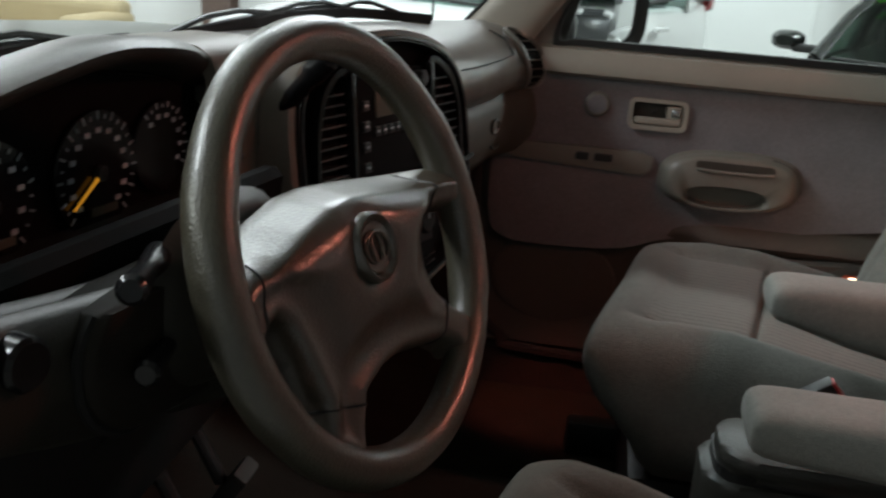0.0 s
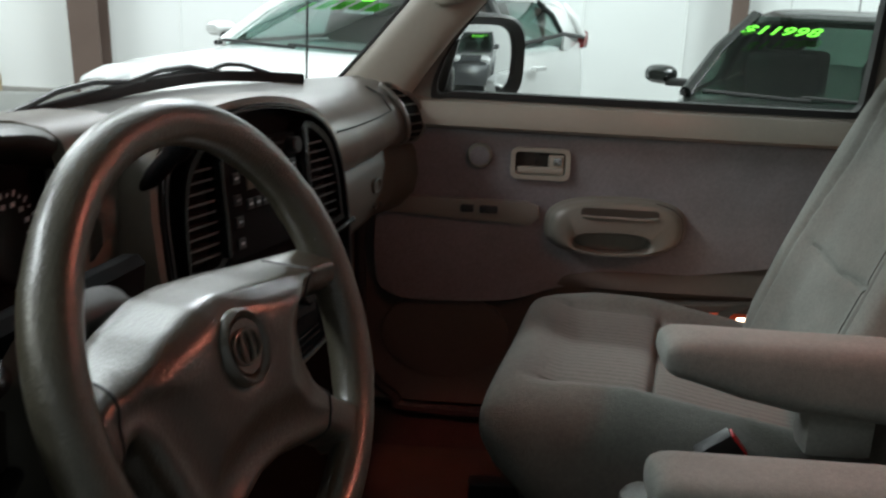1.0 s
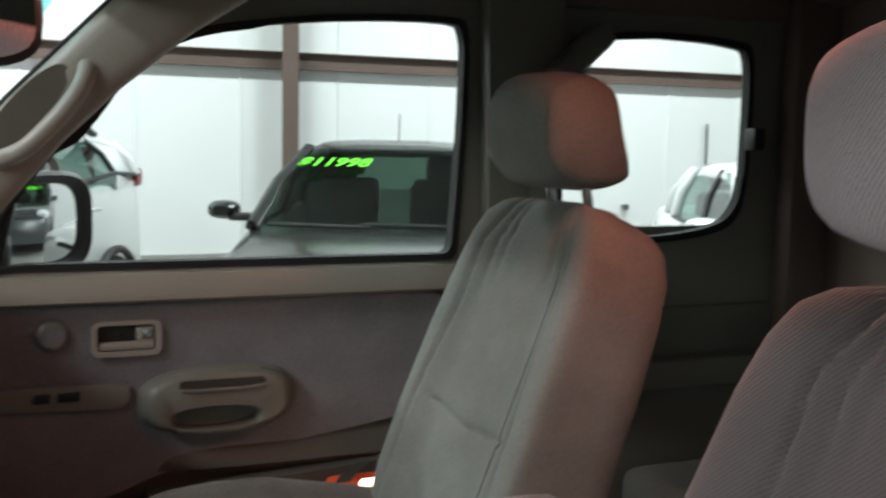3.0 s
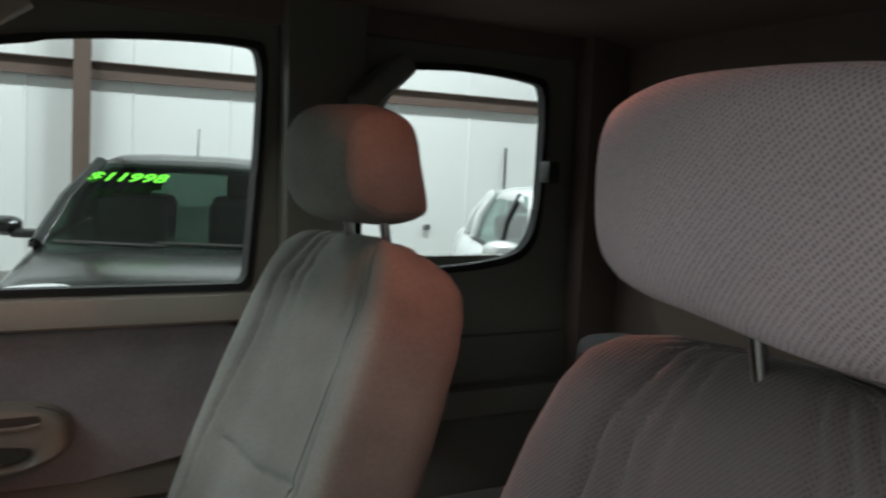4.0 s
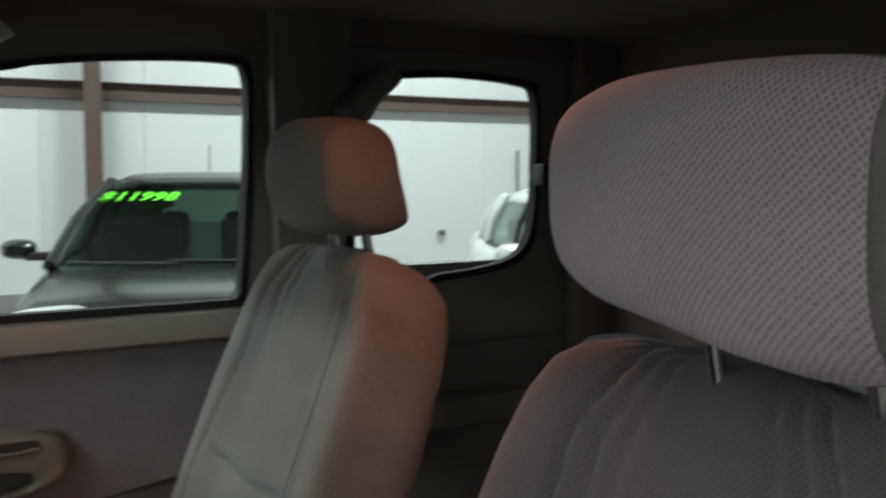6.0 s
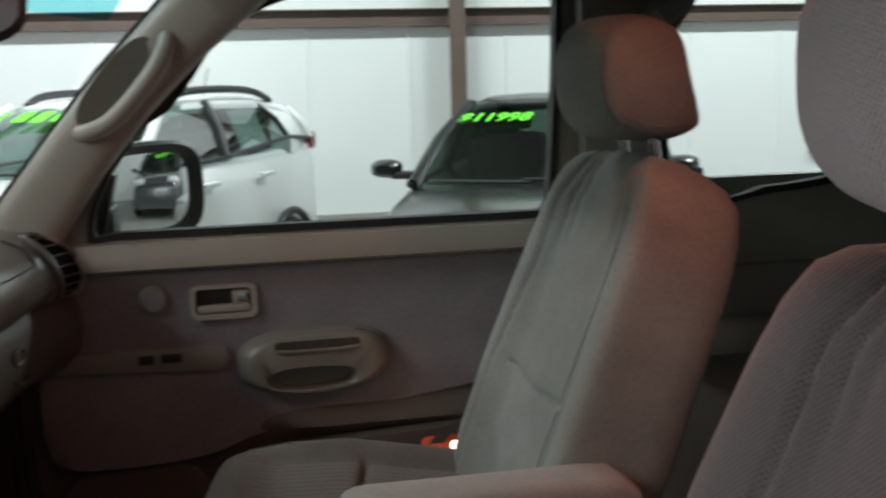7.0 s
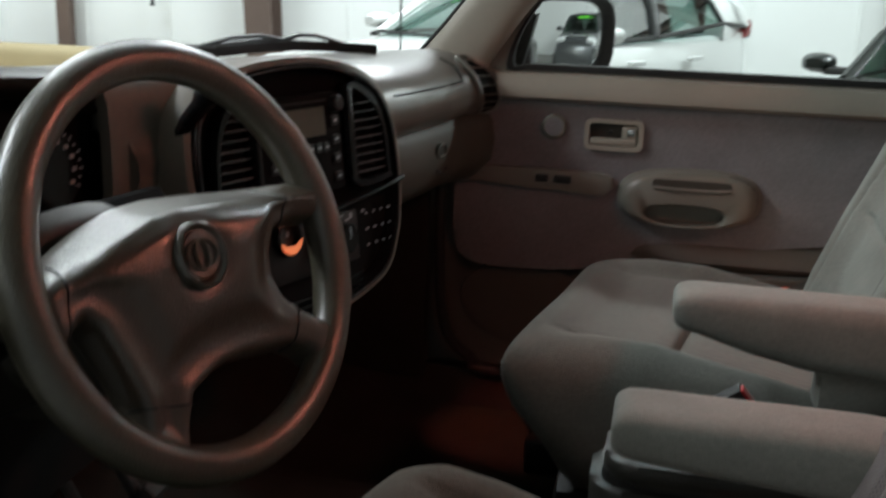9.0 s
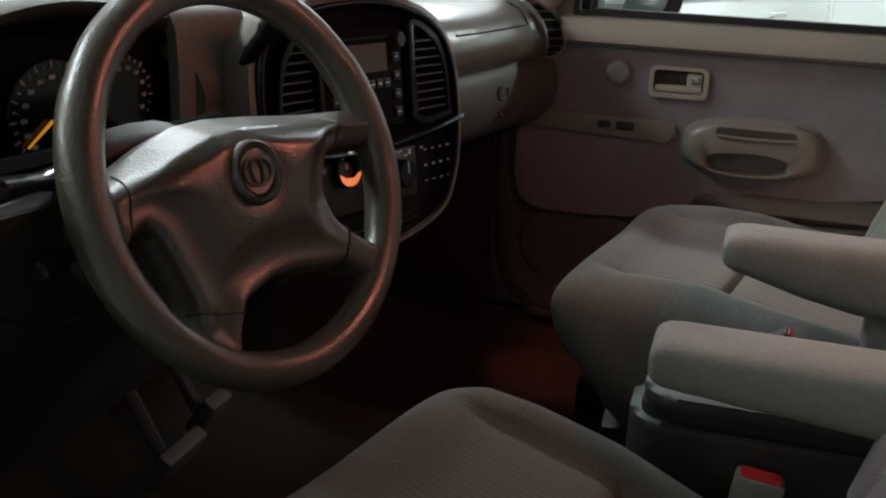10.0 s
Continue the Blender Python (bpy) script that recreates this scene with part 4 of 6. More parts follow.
    part("disc_slot", slab(-0.06, 0.07, 0.104, 0.107, 0.011, 0.0128), RUBBER, radio, "", 0)
    for i in range(6):
        part("radio_button", slab(-0.052 + 0.02 * i, -0.036 + 0.02 * i, 0.04, 0.052, 0.011, 0.0155, 0.0015), BLACK, radio)
        part("button_mark", slab(-0.048 + 0.02 * i, -0.040 + 0.02 * i, 0.045, 0.0475, 0.0155, 0.016), WHITE_MARK, radio, "", 0)
    for i in range(4):
        for a in (-0.085, 0.075):
            part("radio_button", slab(a, a + 0.018, 0.0 + 0.024 * i, 0.012 + 0.024 * i, 0.011, 0.0155, 0.0015), BLACK, radio)
            part("button_mark", slab(a + 0.005, a + 0.013, 0.005 + 0.024 * i, 0.0075 + 0.024 * i, 0.0155, 0.016), WHITE_MARK, radio, "", 0)
    part("volume_knob", disc(at(0.086, 0.10, 0.011), out_dir, 0.010, 0.014, 20, bevel=0.002), BLACK, radio)
    # lower bow and the heater panel
    bow = [at(a, -0.018 - 0.02 * (1 - (a / 0.23) ** 2), 0.014) for a in np.linspace(-0.225, 0.235, 16)]
    part("trim_bow", tube(bow, 0.0035, 8), GLOSS_BLACK, s, "curved glossy trim line")
    heat = part("heater_panel", slab(-0.13, 0.13, -0.115, -0.045, -0.01, 0.006, 0.004), BLACK, s, "black heater control panel")
    for a in (0.025, 0.085):
        k = part("heater_knob", disc(at(a, -0.078, 0.006), out_dir, 0.020, 0.018, 24, bevel=0.003), GLOSS_BLACK, heat, "round black heater knob")
        part("knob_ring", tube([at(a, -0.078, 0.0065) + across * 0.0235 * math.cos(t) + up * 0.0235 * math.sin(t) for t in np.linspace(0, 2 * math.pi, 24, endpoint=False)], 0.0009, 5, closed=True), SLAT, k, "fine grey ring round the knob")
        part("pointer", slab(a - 0.0012, a + 0.0012, -0.078, -0.062, 0.024, 0.0248), WHITE_MARK, k, "", 0)
    for a in np.linspace(-0.11, 0.14, 10):
        part("control_mark", slab(a, a + 0.006, -0.052 - 0.004 * (round(a * 100) % 2), -0.049, 0.006, 0.0066), WHITE_MARK, heat, "", 0)
    for h in (-0.130, -0.140, -0.149):
        part("tray_line", tube([at(a, h - 0.012 * (1 - (a / 0.15) ** 2), 0.006) for a in np.linspace(-0.12, 0.13, 10)], 0.0022, 6), GLOSS_BLACK, s, "glossy line of the pull-out tray")
    # printed marks round the knobs and along the switches
    marks = random.Random(4)
    for a0, h0 in [(0.025 + 0.030 * math.cos(t), -0.078 + 0.030 * math.sin(t)) for t in np.linspace(0.3, 2.8, 6)] + [(0.085 + 0.030 * math.cos(t), -0.078 + 0.030 * math.sin(t)) for t in np.linspace(0.3, 2.8, 6)] + [(0.15 + 0.018 * (i % 4), -0.055 - 0.022 * (i // 4)) for i in range(12)]:
        wide = marks.uniform(0.0018, 0.0034)
        part("control_mark", slab(a0 - wide, a0 + wide, h0 - 0.0012, h0 + 0.0012, 0.0062, 0.0072), WHITE_MARK, heat, "", 0)
    # the gloss highlight along the rim, modelled as a thin grey line
    part("rim_highlight", tube([at(a * 0.958, h * 0.958, 0.0125) for a, h in rim], 0.0011, 6, closed=True), SLAT, s, "grey line drawn as the rim's highlight")
    # lighter socket; emission stands in for the orange light caught on its ring
    def round_at(r, o):
        return ring(at(-0.060, -0.056, o), across, up, r, r, 28, 2)
    ash = part("lighter_socket", loft([round_at(0.0235, 0.0), round_at(0.0235, 0.016), round_at(0.021, 0.0175), round_at(0.0185, 0.016), round_at(0.0175, 0.0)]), GLOSS_BLACK, s, "black lighter socket", 50)
    low = np.linspace(math.pi * 1.05, math.pi * 1.95, 16)
    crescent = [[at(-0.060, -0.056, o) + across * r * math.cos(t) + up * r * math.sin(t) - up * (0.007 * (1 - abs(math.sin(t)))) * (1 if r < 0.015 else 0) for t in low] for r, o in ((0.0205, 0.0176), (0.0112, 0.0172))]
    part("glint_crescent", thick(crescent, out_dir * 0.001), LIGHTER_GLINT, ash, "orange glint on the lighter ring, painted as emission", 0)
    return s


centre_stack()


def instrument_cluster():
    c = thing("instrument_cluster", (-0.24, -0.28, 1.27), "dark instrument cluster under a tan hood", "instruments")
    # local frame: x out to the driver, y across, z up; turned a little to the wheel
    m = Matrix.Translation((-0.278, -0.285, 1.296)) @ Matrix.Rotation(radians(-9), 4, "Z")

    def cpart(name, bm, material, parent, label="", smooth=35):
        bm.transform(m)
        return part(name, bm, material, parent, label, smooth)
    arch = [(-0.375, -0.045), (-0.365, 0.01), (-0.33, 0.048), (-0.26, 0.082), (-0.197, 0.098), (-0.122, 0.112), (-0.041, 0.123), (0.0225, 0.121), (0.09, 0.112), (0.15, 0.097), (0.219, 0.070), (0.25, 0.03), (0.255, -0.03)]
    arch = [(p.x, p.y) for p in spline([(y, z, 0) for y, z in arch], 5)]

    def line(k, x, dz=0.0):
        back = 0.055 * max(0.0, min(1.0, (x + 0.02) / 0.09))
        return [Vector((x - back * smoothstep(0.03, 0.22, y), -0.04 + (y + 0.04) * k, z * k + dz)) for y, z in arch]
    rows = [line(0.97, -0.12, -0.065), line(1.0, -0.05, -0.026), line(1.006, 0.005, -0.004), line(1.002, 0.035, -0.001), line(0.992, 0.048, -0.003), line(0.978, 0.055, -0.006)]
    cpart("hood", loft(rows, cap=False, closed=False), HOOD, c, "smooth olive instrument hood", 60)
    cpart("hood_lining", loft([line(0.978, 0.0552, -0.0062), line(0.955, 0.056, -0.009), line(0.92, 0.048, -0.012), line(0.87, 0.015, -0.014), line(0.82, -0.01, -0.014)], cap=False, closed=False), HOOD_SHADE, c, "lining under the hood, its shade in the colour", 60)
    inner = [v + Vector((0.002, 0, 0)) for v in line(0.85, 0.005, -0.016)]
    cpart("bezel_line", tube(inner[6:-2], 0.0022, 6), GLOSS_BLACK, c, "glossy inner bezel edge")
    cpart("backing", box(-0.03, -0.004, -0.37, 0.25, -0.085, 0.10), PITCH, c, "", 0)
    cpart("lower_edge", extrude([(-0.01, -0.095), (0.098, -0.052), (0.116, -0.036), (0.118, -0.010), (0.110, -0.002), (0.098, -0.003), (-0.01, -0.060)], "y", -0.37, 0.13, 0.004), PITCH, c, "black lower edge of the cluster")
    for y, z, r, a0, a1, n, needle, nm in ((0.0, 0.0, 0.056, 225, -45, 13, 214, "speedometer"), (-0.132, -0.002, 0.052, 225, -45, 10, 222, "rev_counter"), (0.098, 0.008, 0.044, 130, -30, 7, None, "fuel_gauge")):
        g = cpart(nm, disc((0.0, y, z), (1, 0, 0), r, 0.003, 40, bevel=0.001), GLOSS_BLACK, c, "dark round gauge with pale marks")
        for i in range(n * 2 - 1):
            t = radians(a0 + (a1 - a0) * i / (2 * n - 2))
            dy, dz = math.cos(t), math.sin(t)
            b = box(-0.0005, 0.0006, -0.0009, 0.0009, 0.0, r * (0.13 if i % 2 == 0 else 0.07), m=Matrix.Translation((0.004, y + dy * r * 0.85, z + dz * r * 0.85)) @ Matrix.Rotation(t - math.pi / 2, 4, "X"))
            cpart("tick", b, WHITE_MARK, g, "", 0)
            if i % 2 == 0:
                wide = 0.0036 if n > 8 else 0.0028
                b = box(-0.0005, 0.0006, -wide, wide, -0.0022, 0.0022, m=Matrix.Translation((0.004, y + dy * r * 0.68, z + dz * r * 0.68)))
                cpart("scale_mark", b, WHITE_MARK, g, "", 0)
        if needle is not None:
            t = radians(needle)
            cpart("needle", tube([(0.007, y, z), (0.007, y + math.cos(t) * r * 0.82, z + math.sin(t) * r * 0.82)], [0.0020, 0.0012], 6), ORANGE, g, "orange needle")
            cpart("hub", disc((0.004, y, z), (1, 0, 0), 0.007, 0.006, 16, bevel=0.001), BLACK, g)
            cpart("odometer", box(0.003, 0.0045, y - 0.010, y + 0.026, z - r * 0.68, z - r * 0.54), LCD, g, "pale counter window", 0)
    return c


instrument_cluster()


def driver_lower_dash():
    d = thing("driver_lower_dash", (-0.1, -0.45, 0.95), "tan lower dash panel below the instruments", "dash panel")
    prof = [(-0.172, 1.246), (-0.160, 1.262), (-0.150, 1.265), (-0.141, 1.259), (-0.136, 1.242), (-0.132, 1.21), (-0.142, 1.155), (-0.16, 1.145), (-0.26, 1.13)]
    rows = []
    for y in np.linspace(-0.82, -0.17, 24):
        turn = 0.10 * (y + 0.36)
        rows.append([Vector((x + turn, y, z + (0.040 if z > 1.2 else 0.085) * smoothstep(-0.4, -0.75, y) - 0.02 * smoothstep(-0.35, -0.1, y))) for x, z in prof])
    bm = thick(rows, (-0.02, 0, 0))
    part("panel", bm, KNEE_SHADED, d, "tan knee panel, darkened for shade", 60)
    # raised cover round the column, with a dark gap along its edge
    gap = [(-0.535, 1.272), (-0.552, 1.25), (-0.548, 1.215), (-0.522, 1.186), (-0.47, 1.172), (-0.22, 1.15), (-0.20, 1.18), (-0.205, 1.262)]
    gap = [(p.x, p.y) for p in spline([(y, z, 0) for y, z in gap], 4)]
    rows = []
    for x, k in ((-0.17, 1.0), (-0.130, 1.0), (-0.124, 0.985), (-0.122, 0.96)):
        rows.append([Vector((x + 0.10 * (y + 0.36), -0.37 + (y + 0.37) * k, 1.23 + (z - 1.23) * k)) for y, z in gap])
    cover = part("column_cover", loft(rows), HOOD_SHADE, d, "panel round the column, darkened for shade", 50)
    part("cover_gap", tube([(-0.132 + 0.10 * (y + 0.36), y * 1.012 + 0.004, z - 0.002) for y, z in gap], 0.0035, 6), RUBBER, cover, "dark gap round the column panel")
    part("column_collar", loft([ring((-0.124 + o, -0.385, 1.245), (0.2, 1, 0), (0, 0, 1), a, a * 0.85, 28, 2.6) for o, a in ((0.0, 0.088), (0.012, 0.080), (0.02, 0.072))]), KNEE_SHADED, cover, "moulded collar", 50)
    part("light_dial", disc((-0.170, -0.602, 1.266), (1, -0.3, 0), 0.017, 0.022, 20, bevel=0.003), GLOSS_BLACK, d, "round black dimmer dial")
    return d


driver_lower_dash()


# ---- steering wheel, column and stalks ----
W_C = Vector((-0.018, -0.364, 1.2805))
W_TILT, W_YAW = 20.5, -18.0


def steering_wheel():
    w = thing("steering_wheel", W_C, "worn tan leather four-spoke steering wheel", "steering wheel")
    # local frame: x to the back of the truck (the wheel's axis), y across, z up the wheel
    m = Matrix.Translation(W_C) @ Matrix.Rotation(radians(W_YAW), 4, "Z") @ Matrix.Rotation(radians(-W_TILT), 4, "Y")

    def at(x, y, z):
        return m @ Vector((x, y, z))
    R, r = 0.1655, 0.0168
    rows = []
    for i in range(97):
        t = 2 * math.pi * i / 96
        o = Vector((0, math.cos(t), math.sin(t)))
        rad = r * (1.06 if abs(math.sin(t)) < 0.5 else 1.0)
        rows.append([m @ (o * (R + rad * math.cos(a)) + Vector((rad * 1.05 * math.sin(a), 0, 0))) for a in np.linspace(0, 2 * math.pi, 16, endpoint=False)])
    rim = part("rim", loft(rows, cap=False), LEATHER, w, "worn shiny tan leather rim", 60)
    # padded hub and four spokes: one rolled surface, cut at the spokes' joints
    EY, EZ = -0.019, 0.003
    outline = [(-0.160, 0.004), (-0.146, 0.017), (-0.118, 0.032), (-0.086, 0.045), (-0.048, 0.056), (-0.016, 0.058), (0.029, 0.055), (0.076, 0.050), (0.122, 0.046), (0.164, 0.042), (0.165, 0.003), (0.150, 0.003), (0.115, 0.007), (0.094, 0.003), (0.081, -0.013), (0.077, -0.031), (0.082, -0.049), (0.096, -0.064), (0.116, -0.078), (0.140, -0.090), (0.117, -0.117), (0.101, -0.121), (0.094, -0.111), (0.075, -0.099), (0.045, -0.095), (0.010, -0.090), (-0.018, -0.092), (-0.046, -0.102), (-0.059, -0.124), (-0.066, -0.152), (-0.108, -0.122), (-0.102, -0.089), (-0.110, -0.057), (-0.119, -0.030), (-0.126, -0.022), (-0.141, -0.032), (-0.155, -0.047)]
    line = np.array(dense(outline, 6))
    nxt = np.roll(line, -1, axis=0)

    def inside(y, z):
        a, b = line[:, 1] > z, nxt[:, 1] > z
        cut = (a != b) & (y < (nxt[:, 0] - line[:, 0]) * (z - line[:, 1]) / (nxt[:, 1] - line[:, 1] + 1e-12) + line[:, 0])
        return cut.sum() % 2 == 1

    def nearest(y, z):
        e = nxt - line
        k = np.clip(((y - line[:, 0]) * e[:, 0] + (z - line[:, 1]) * e[:, 1]) / (e ** 2).sum(1), 0, 1)
        q = line + e * k[:, None]
        d2 = (q[:, 0] - y) ** 2 + (q[:, 1] - z) ** 2
        i = d2.argmin()
        return math.sqrt(d2[i]), q[i]

    def height(y, z):
        d, q = nearest(y, z)
        upper = smoothstep(0.005, 0.035, q[1]) * (1 - 0.75 * smoothstep(0.10, 0.155, abs(y)))
        soft = 0.025 * math.sqrt(max(0, 1 - (1 - min(1.0, d / 0.013)) ** 2))
        facet = 0.041 * min(1.0, d / 0.016) - 0.013 + 0.009 * smoothstep(0.012, 0.034, d)
        edge = -0.014 + soft * (1 - upper) + facet * upper
        # the face leans back below the badge and rolls over towards the top
        lean = 0.15 * (z + 0.01) - 2.2 * max(0.0, z) ** 2 + 0.08 * y
        dimple = 0.004 * math.exp(-(((y - EY) / 0.03) ** 2 + ((z - EZ) / 0.03) ** 2) ** 3)
        return edge + (0.017 - 0.012 * upper) * smoothstep(0.012, 0.055, d) + lean * smoothstep(0.008, 0.04, d) - dimple
    # joints: a point on each and the direction away from the hub
    joints = [((-0.135, 0.003), (-0.97, 0.25)), ((0.102, 0.026), (0.99, -0.1)), ((0.080, -0.083), (0.85, -0.5)), ((-0.085, -0.098), (-0.25, -0.97))]

    def piece(y, z):
        for i, (p, d) in enumerate(joints):
            if (y - p[0]) * d[0] + (z - p[1]) * d[1] > 0 and (y - p[0]) ** 2 + (z - p[1]) ** 2 < 0.085 ** 2 and math.hypot(y, z) > 0.085:
                return i + 1
        return 0
    step = 0.0022
    ny, nz = 156, 100
    quads, used = [], {}
    for i in range(ny):
        for j in range(nz):
            y, z = -0.170 + step * (i + 0.5), -0.158 + step * (j + 0.5)
            if inside(y, z):
                q = ((i, j), (i + 1, j), (i + 1, j + 1), (i, j + 1))
                quads.append((piece(y, z), q))
                for a, b in zip(q, q[1:] + q[:1]):
                    e = (min(a, b), max(a, b))
                    used[e] = used.get(e, 0) + 1
    outer = {v for e, n in used.items() if n == 1 for v in e}
    spot_of = {}
    bms = [bmesh.new() for _ in range(5)]
    made = [{} for _ in range(5)]
    for k, q in quads:
        face = []
        for v in q:
            if v not in spot_of:
                p = (-0.170 + step * v[0], -0.158 + step * v[1])
                if v in outer:
                    p = tuple(nearest(*p)[1])
                spot_of[v] = at(height(*p), *p)
            if v not in made[k]:
                made[k][v] = bms[k].verts.new(spot_of[v])
            face.append(made[k][v])
        bms[k].faces.new(face)
    pad = None
    for k, bm in enumerate(bms):
        inner = [v for v in bm.verts if not v.is_boundary]
        for _ in range(3):
            bmesh.ops.smooth_vert(bm, verts=inner, factor=0.5, use_axis_x=True, use_axis_y=True, use_axis_z=True)
        rim_edges = [e for e in bm.edges if len(e.link_faces) == 1]
        new_geo = bmesh.ops.extrude_edge_only(bm, edges=rim_edges)["geom"]
        back = m.to_3x3() @ Vector((-0.008, 0, 0))
        for v in new_geo:
            if isinstance(v, bmesh.types.BMVert):
                v.co += back
        if k == 0:
            pad = part("hub_pad", bm, PAD, w, "grained tan horn pad", 70)
        else:
            part("spoke", bm, PAD, w, "", 70)
    for p, d in joints:
        s = Vector((-d[1], d[0]))
        run = [(p[0] + s.x * o, p[1] + s.y * o) for o in np.linspace(-0.032, 0.032, 33)]
        run = [q for q in run if inside(*q)]
        part("spoke_joint", tube([at(height(*q) + 0.0002, *q) for q in run], 0.0011, 5), BLACK, pad, "dark joint line across the spoke")
    # emblem: a dished ring with an oval mark
    em = at(0.0265, EY, EZ)
    ax = (m.to_3x3() @ Vector((1, 0, 0))).normalized()
    ey, ez = m.to_3x3() @ Vector((0, 1, 0)), m.to_3x3() @ Vector((0, 0, 1))
    part("emblem_ring", loft([ring(em - ax * o, ey, ez, a, a * 1.04, 36, 2) for o, a in ((0.004, 0.0265), (-0.002, 0.0255), (-0.0035, 0.0235), (-0.001, 0.0205), (0.003, 0.0195), (0.006, 0.0185))], cap=False), PAD, pad, "moulded oval ring on the pad", 60)
    part("emblem_dish", loft([ring(em - ax * o, ey, ez, a, a * 1.04, 32, 2) for o, a in ((0.004, 0.020), (0.0005, 0.018), (0.0015, 0.008))]), PAD, pad, "dished badge face", 60)
    for a, b in ((0.0155, 0.0115), (0.0065, 0.0115)):
        part("emblem_mark", tube([em + ax * 0.0005 + ey * a * math.cos(t) + ez * b * math.sin(t) for t in np.linspace(0, 2 * math.pi, 28, endpoint=False)], 0.0016, 6, closed=True), LEATHER, pad, "raised oval badge line")
    # tan shroud behind the wheel, with its shade in the colour
    rows = []
    for x, a, b, dz in ((-0.045, 0.055, 0.046, -0.012), (-0.07, 0.07, 0.056, -0.022), (-0.12, 0.076, 0.060, -0.034), (-0.20, 0.078, 0.060, -0.046)):
        rows.append([at(x, p.y, p.z + dz) for p in ring((0, 0, 0), (0, 1, 0), (0, 0, 1), a, b, 28, 3)])
    part("column_shroud", loft(rows), KNEE_SHADED, w, "tan steering column shroud, darkened for shade", 60)
    # stalks: lights to the outside, gear lever and wiper to the inside
    for nm, base_p, tip_p, lab in (("light_stalk", (-0.145, -0.45, 1.285), (-0.105, -0.575, 1.306), "black light stalk"), ("cruise_stalk", (-0.14, -0.42, 1.225), (-0.125, -0.515, 1.224), "black lower stalk")):
        a, b = Vector(base_p), Vector(tip_p)
        part(nm, tube([a, a.lerp(b, 0.3), a.lerp(b, 0.34), a.lerp(b, 0.7), a.lerp(b, 0.97), b], [0.011, 0.009, 0.007, 0.0085, 0.010, 0.007], 14), GLOSS_BLACK, w, lab)
    part("wiper_stalk", tube([at(-0.085, 0.07, 0.01), at(-0.07, 0.13, 0.02), at(-0.06, 0.185, 0.03)], [0.010, 0.007, 0.011], 12), BLACK, w, "black wiper stalk")
    part("gear_lever", tube(spline([(-0.185, -0.072, 1.322), (-0.170, -0.077, 1.340), (-0.148, -0.081, 1.366), (-0.124, -0.086, 1.393)], 5), [0.008] * 6 + [0.010] * 5 + [0.0135] * 4 + [0.009], 14), GLOSS_BLACK, w, "glossy black column gear lever")
    part("ignition_lock", disc(at(-0.10, 0.07, -0.045), (0.9, 0.35, 0), 0.017, 0.05, 20, bevel=0.003), BLACK, w, "black ignition lock")
    part("lock_ring", tube([at(-0.10, 0.07, -0.045) + Vector((0.047, 0.018, 0)) + Vector((0, math.cos(t), math.sin(t))) * 0.015 for t in np.linspace(0, 2 * math.pi, 20, endpoint=False)], 0.002, 6, closed=True), CHROME, w, "bright lock ring")
    return w


steering_wheel()


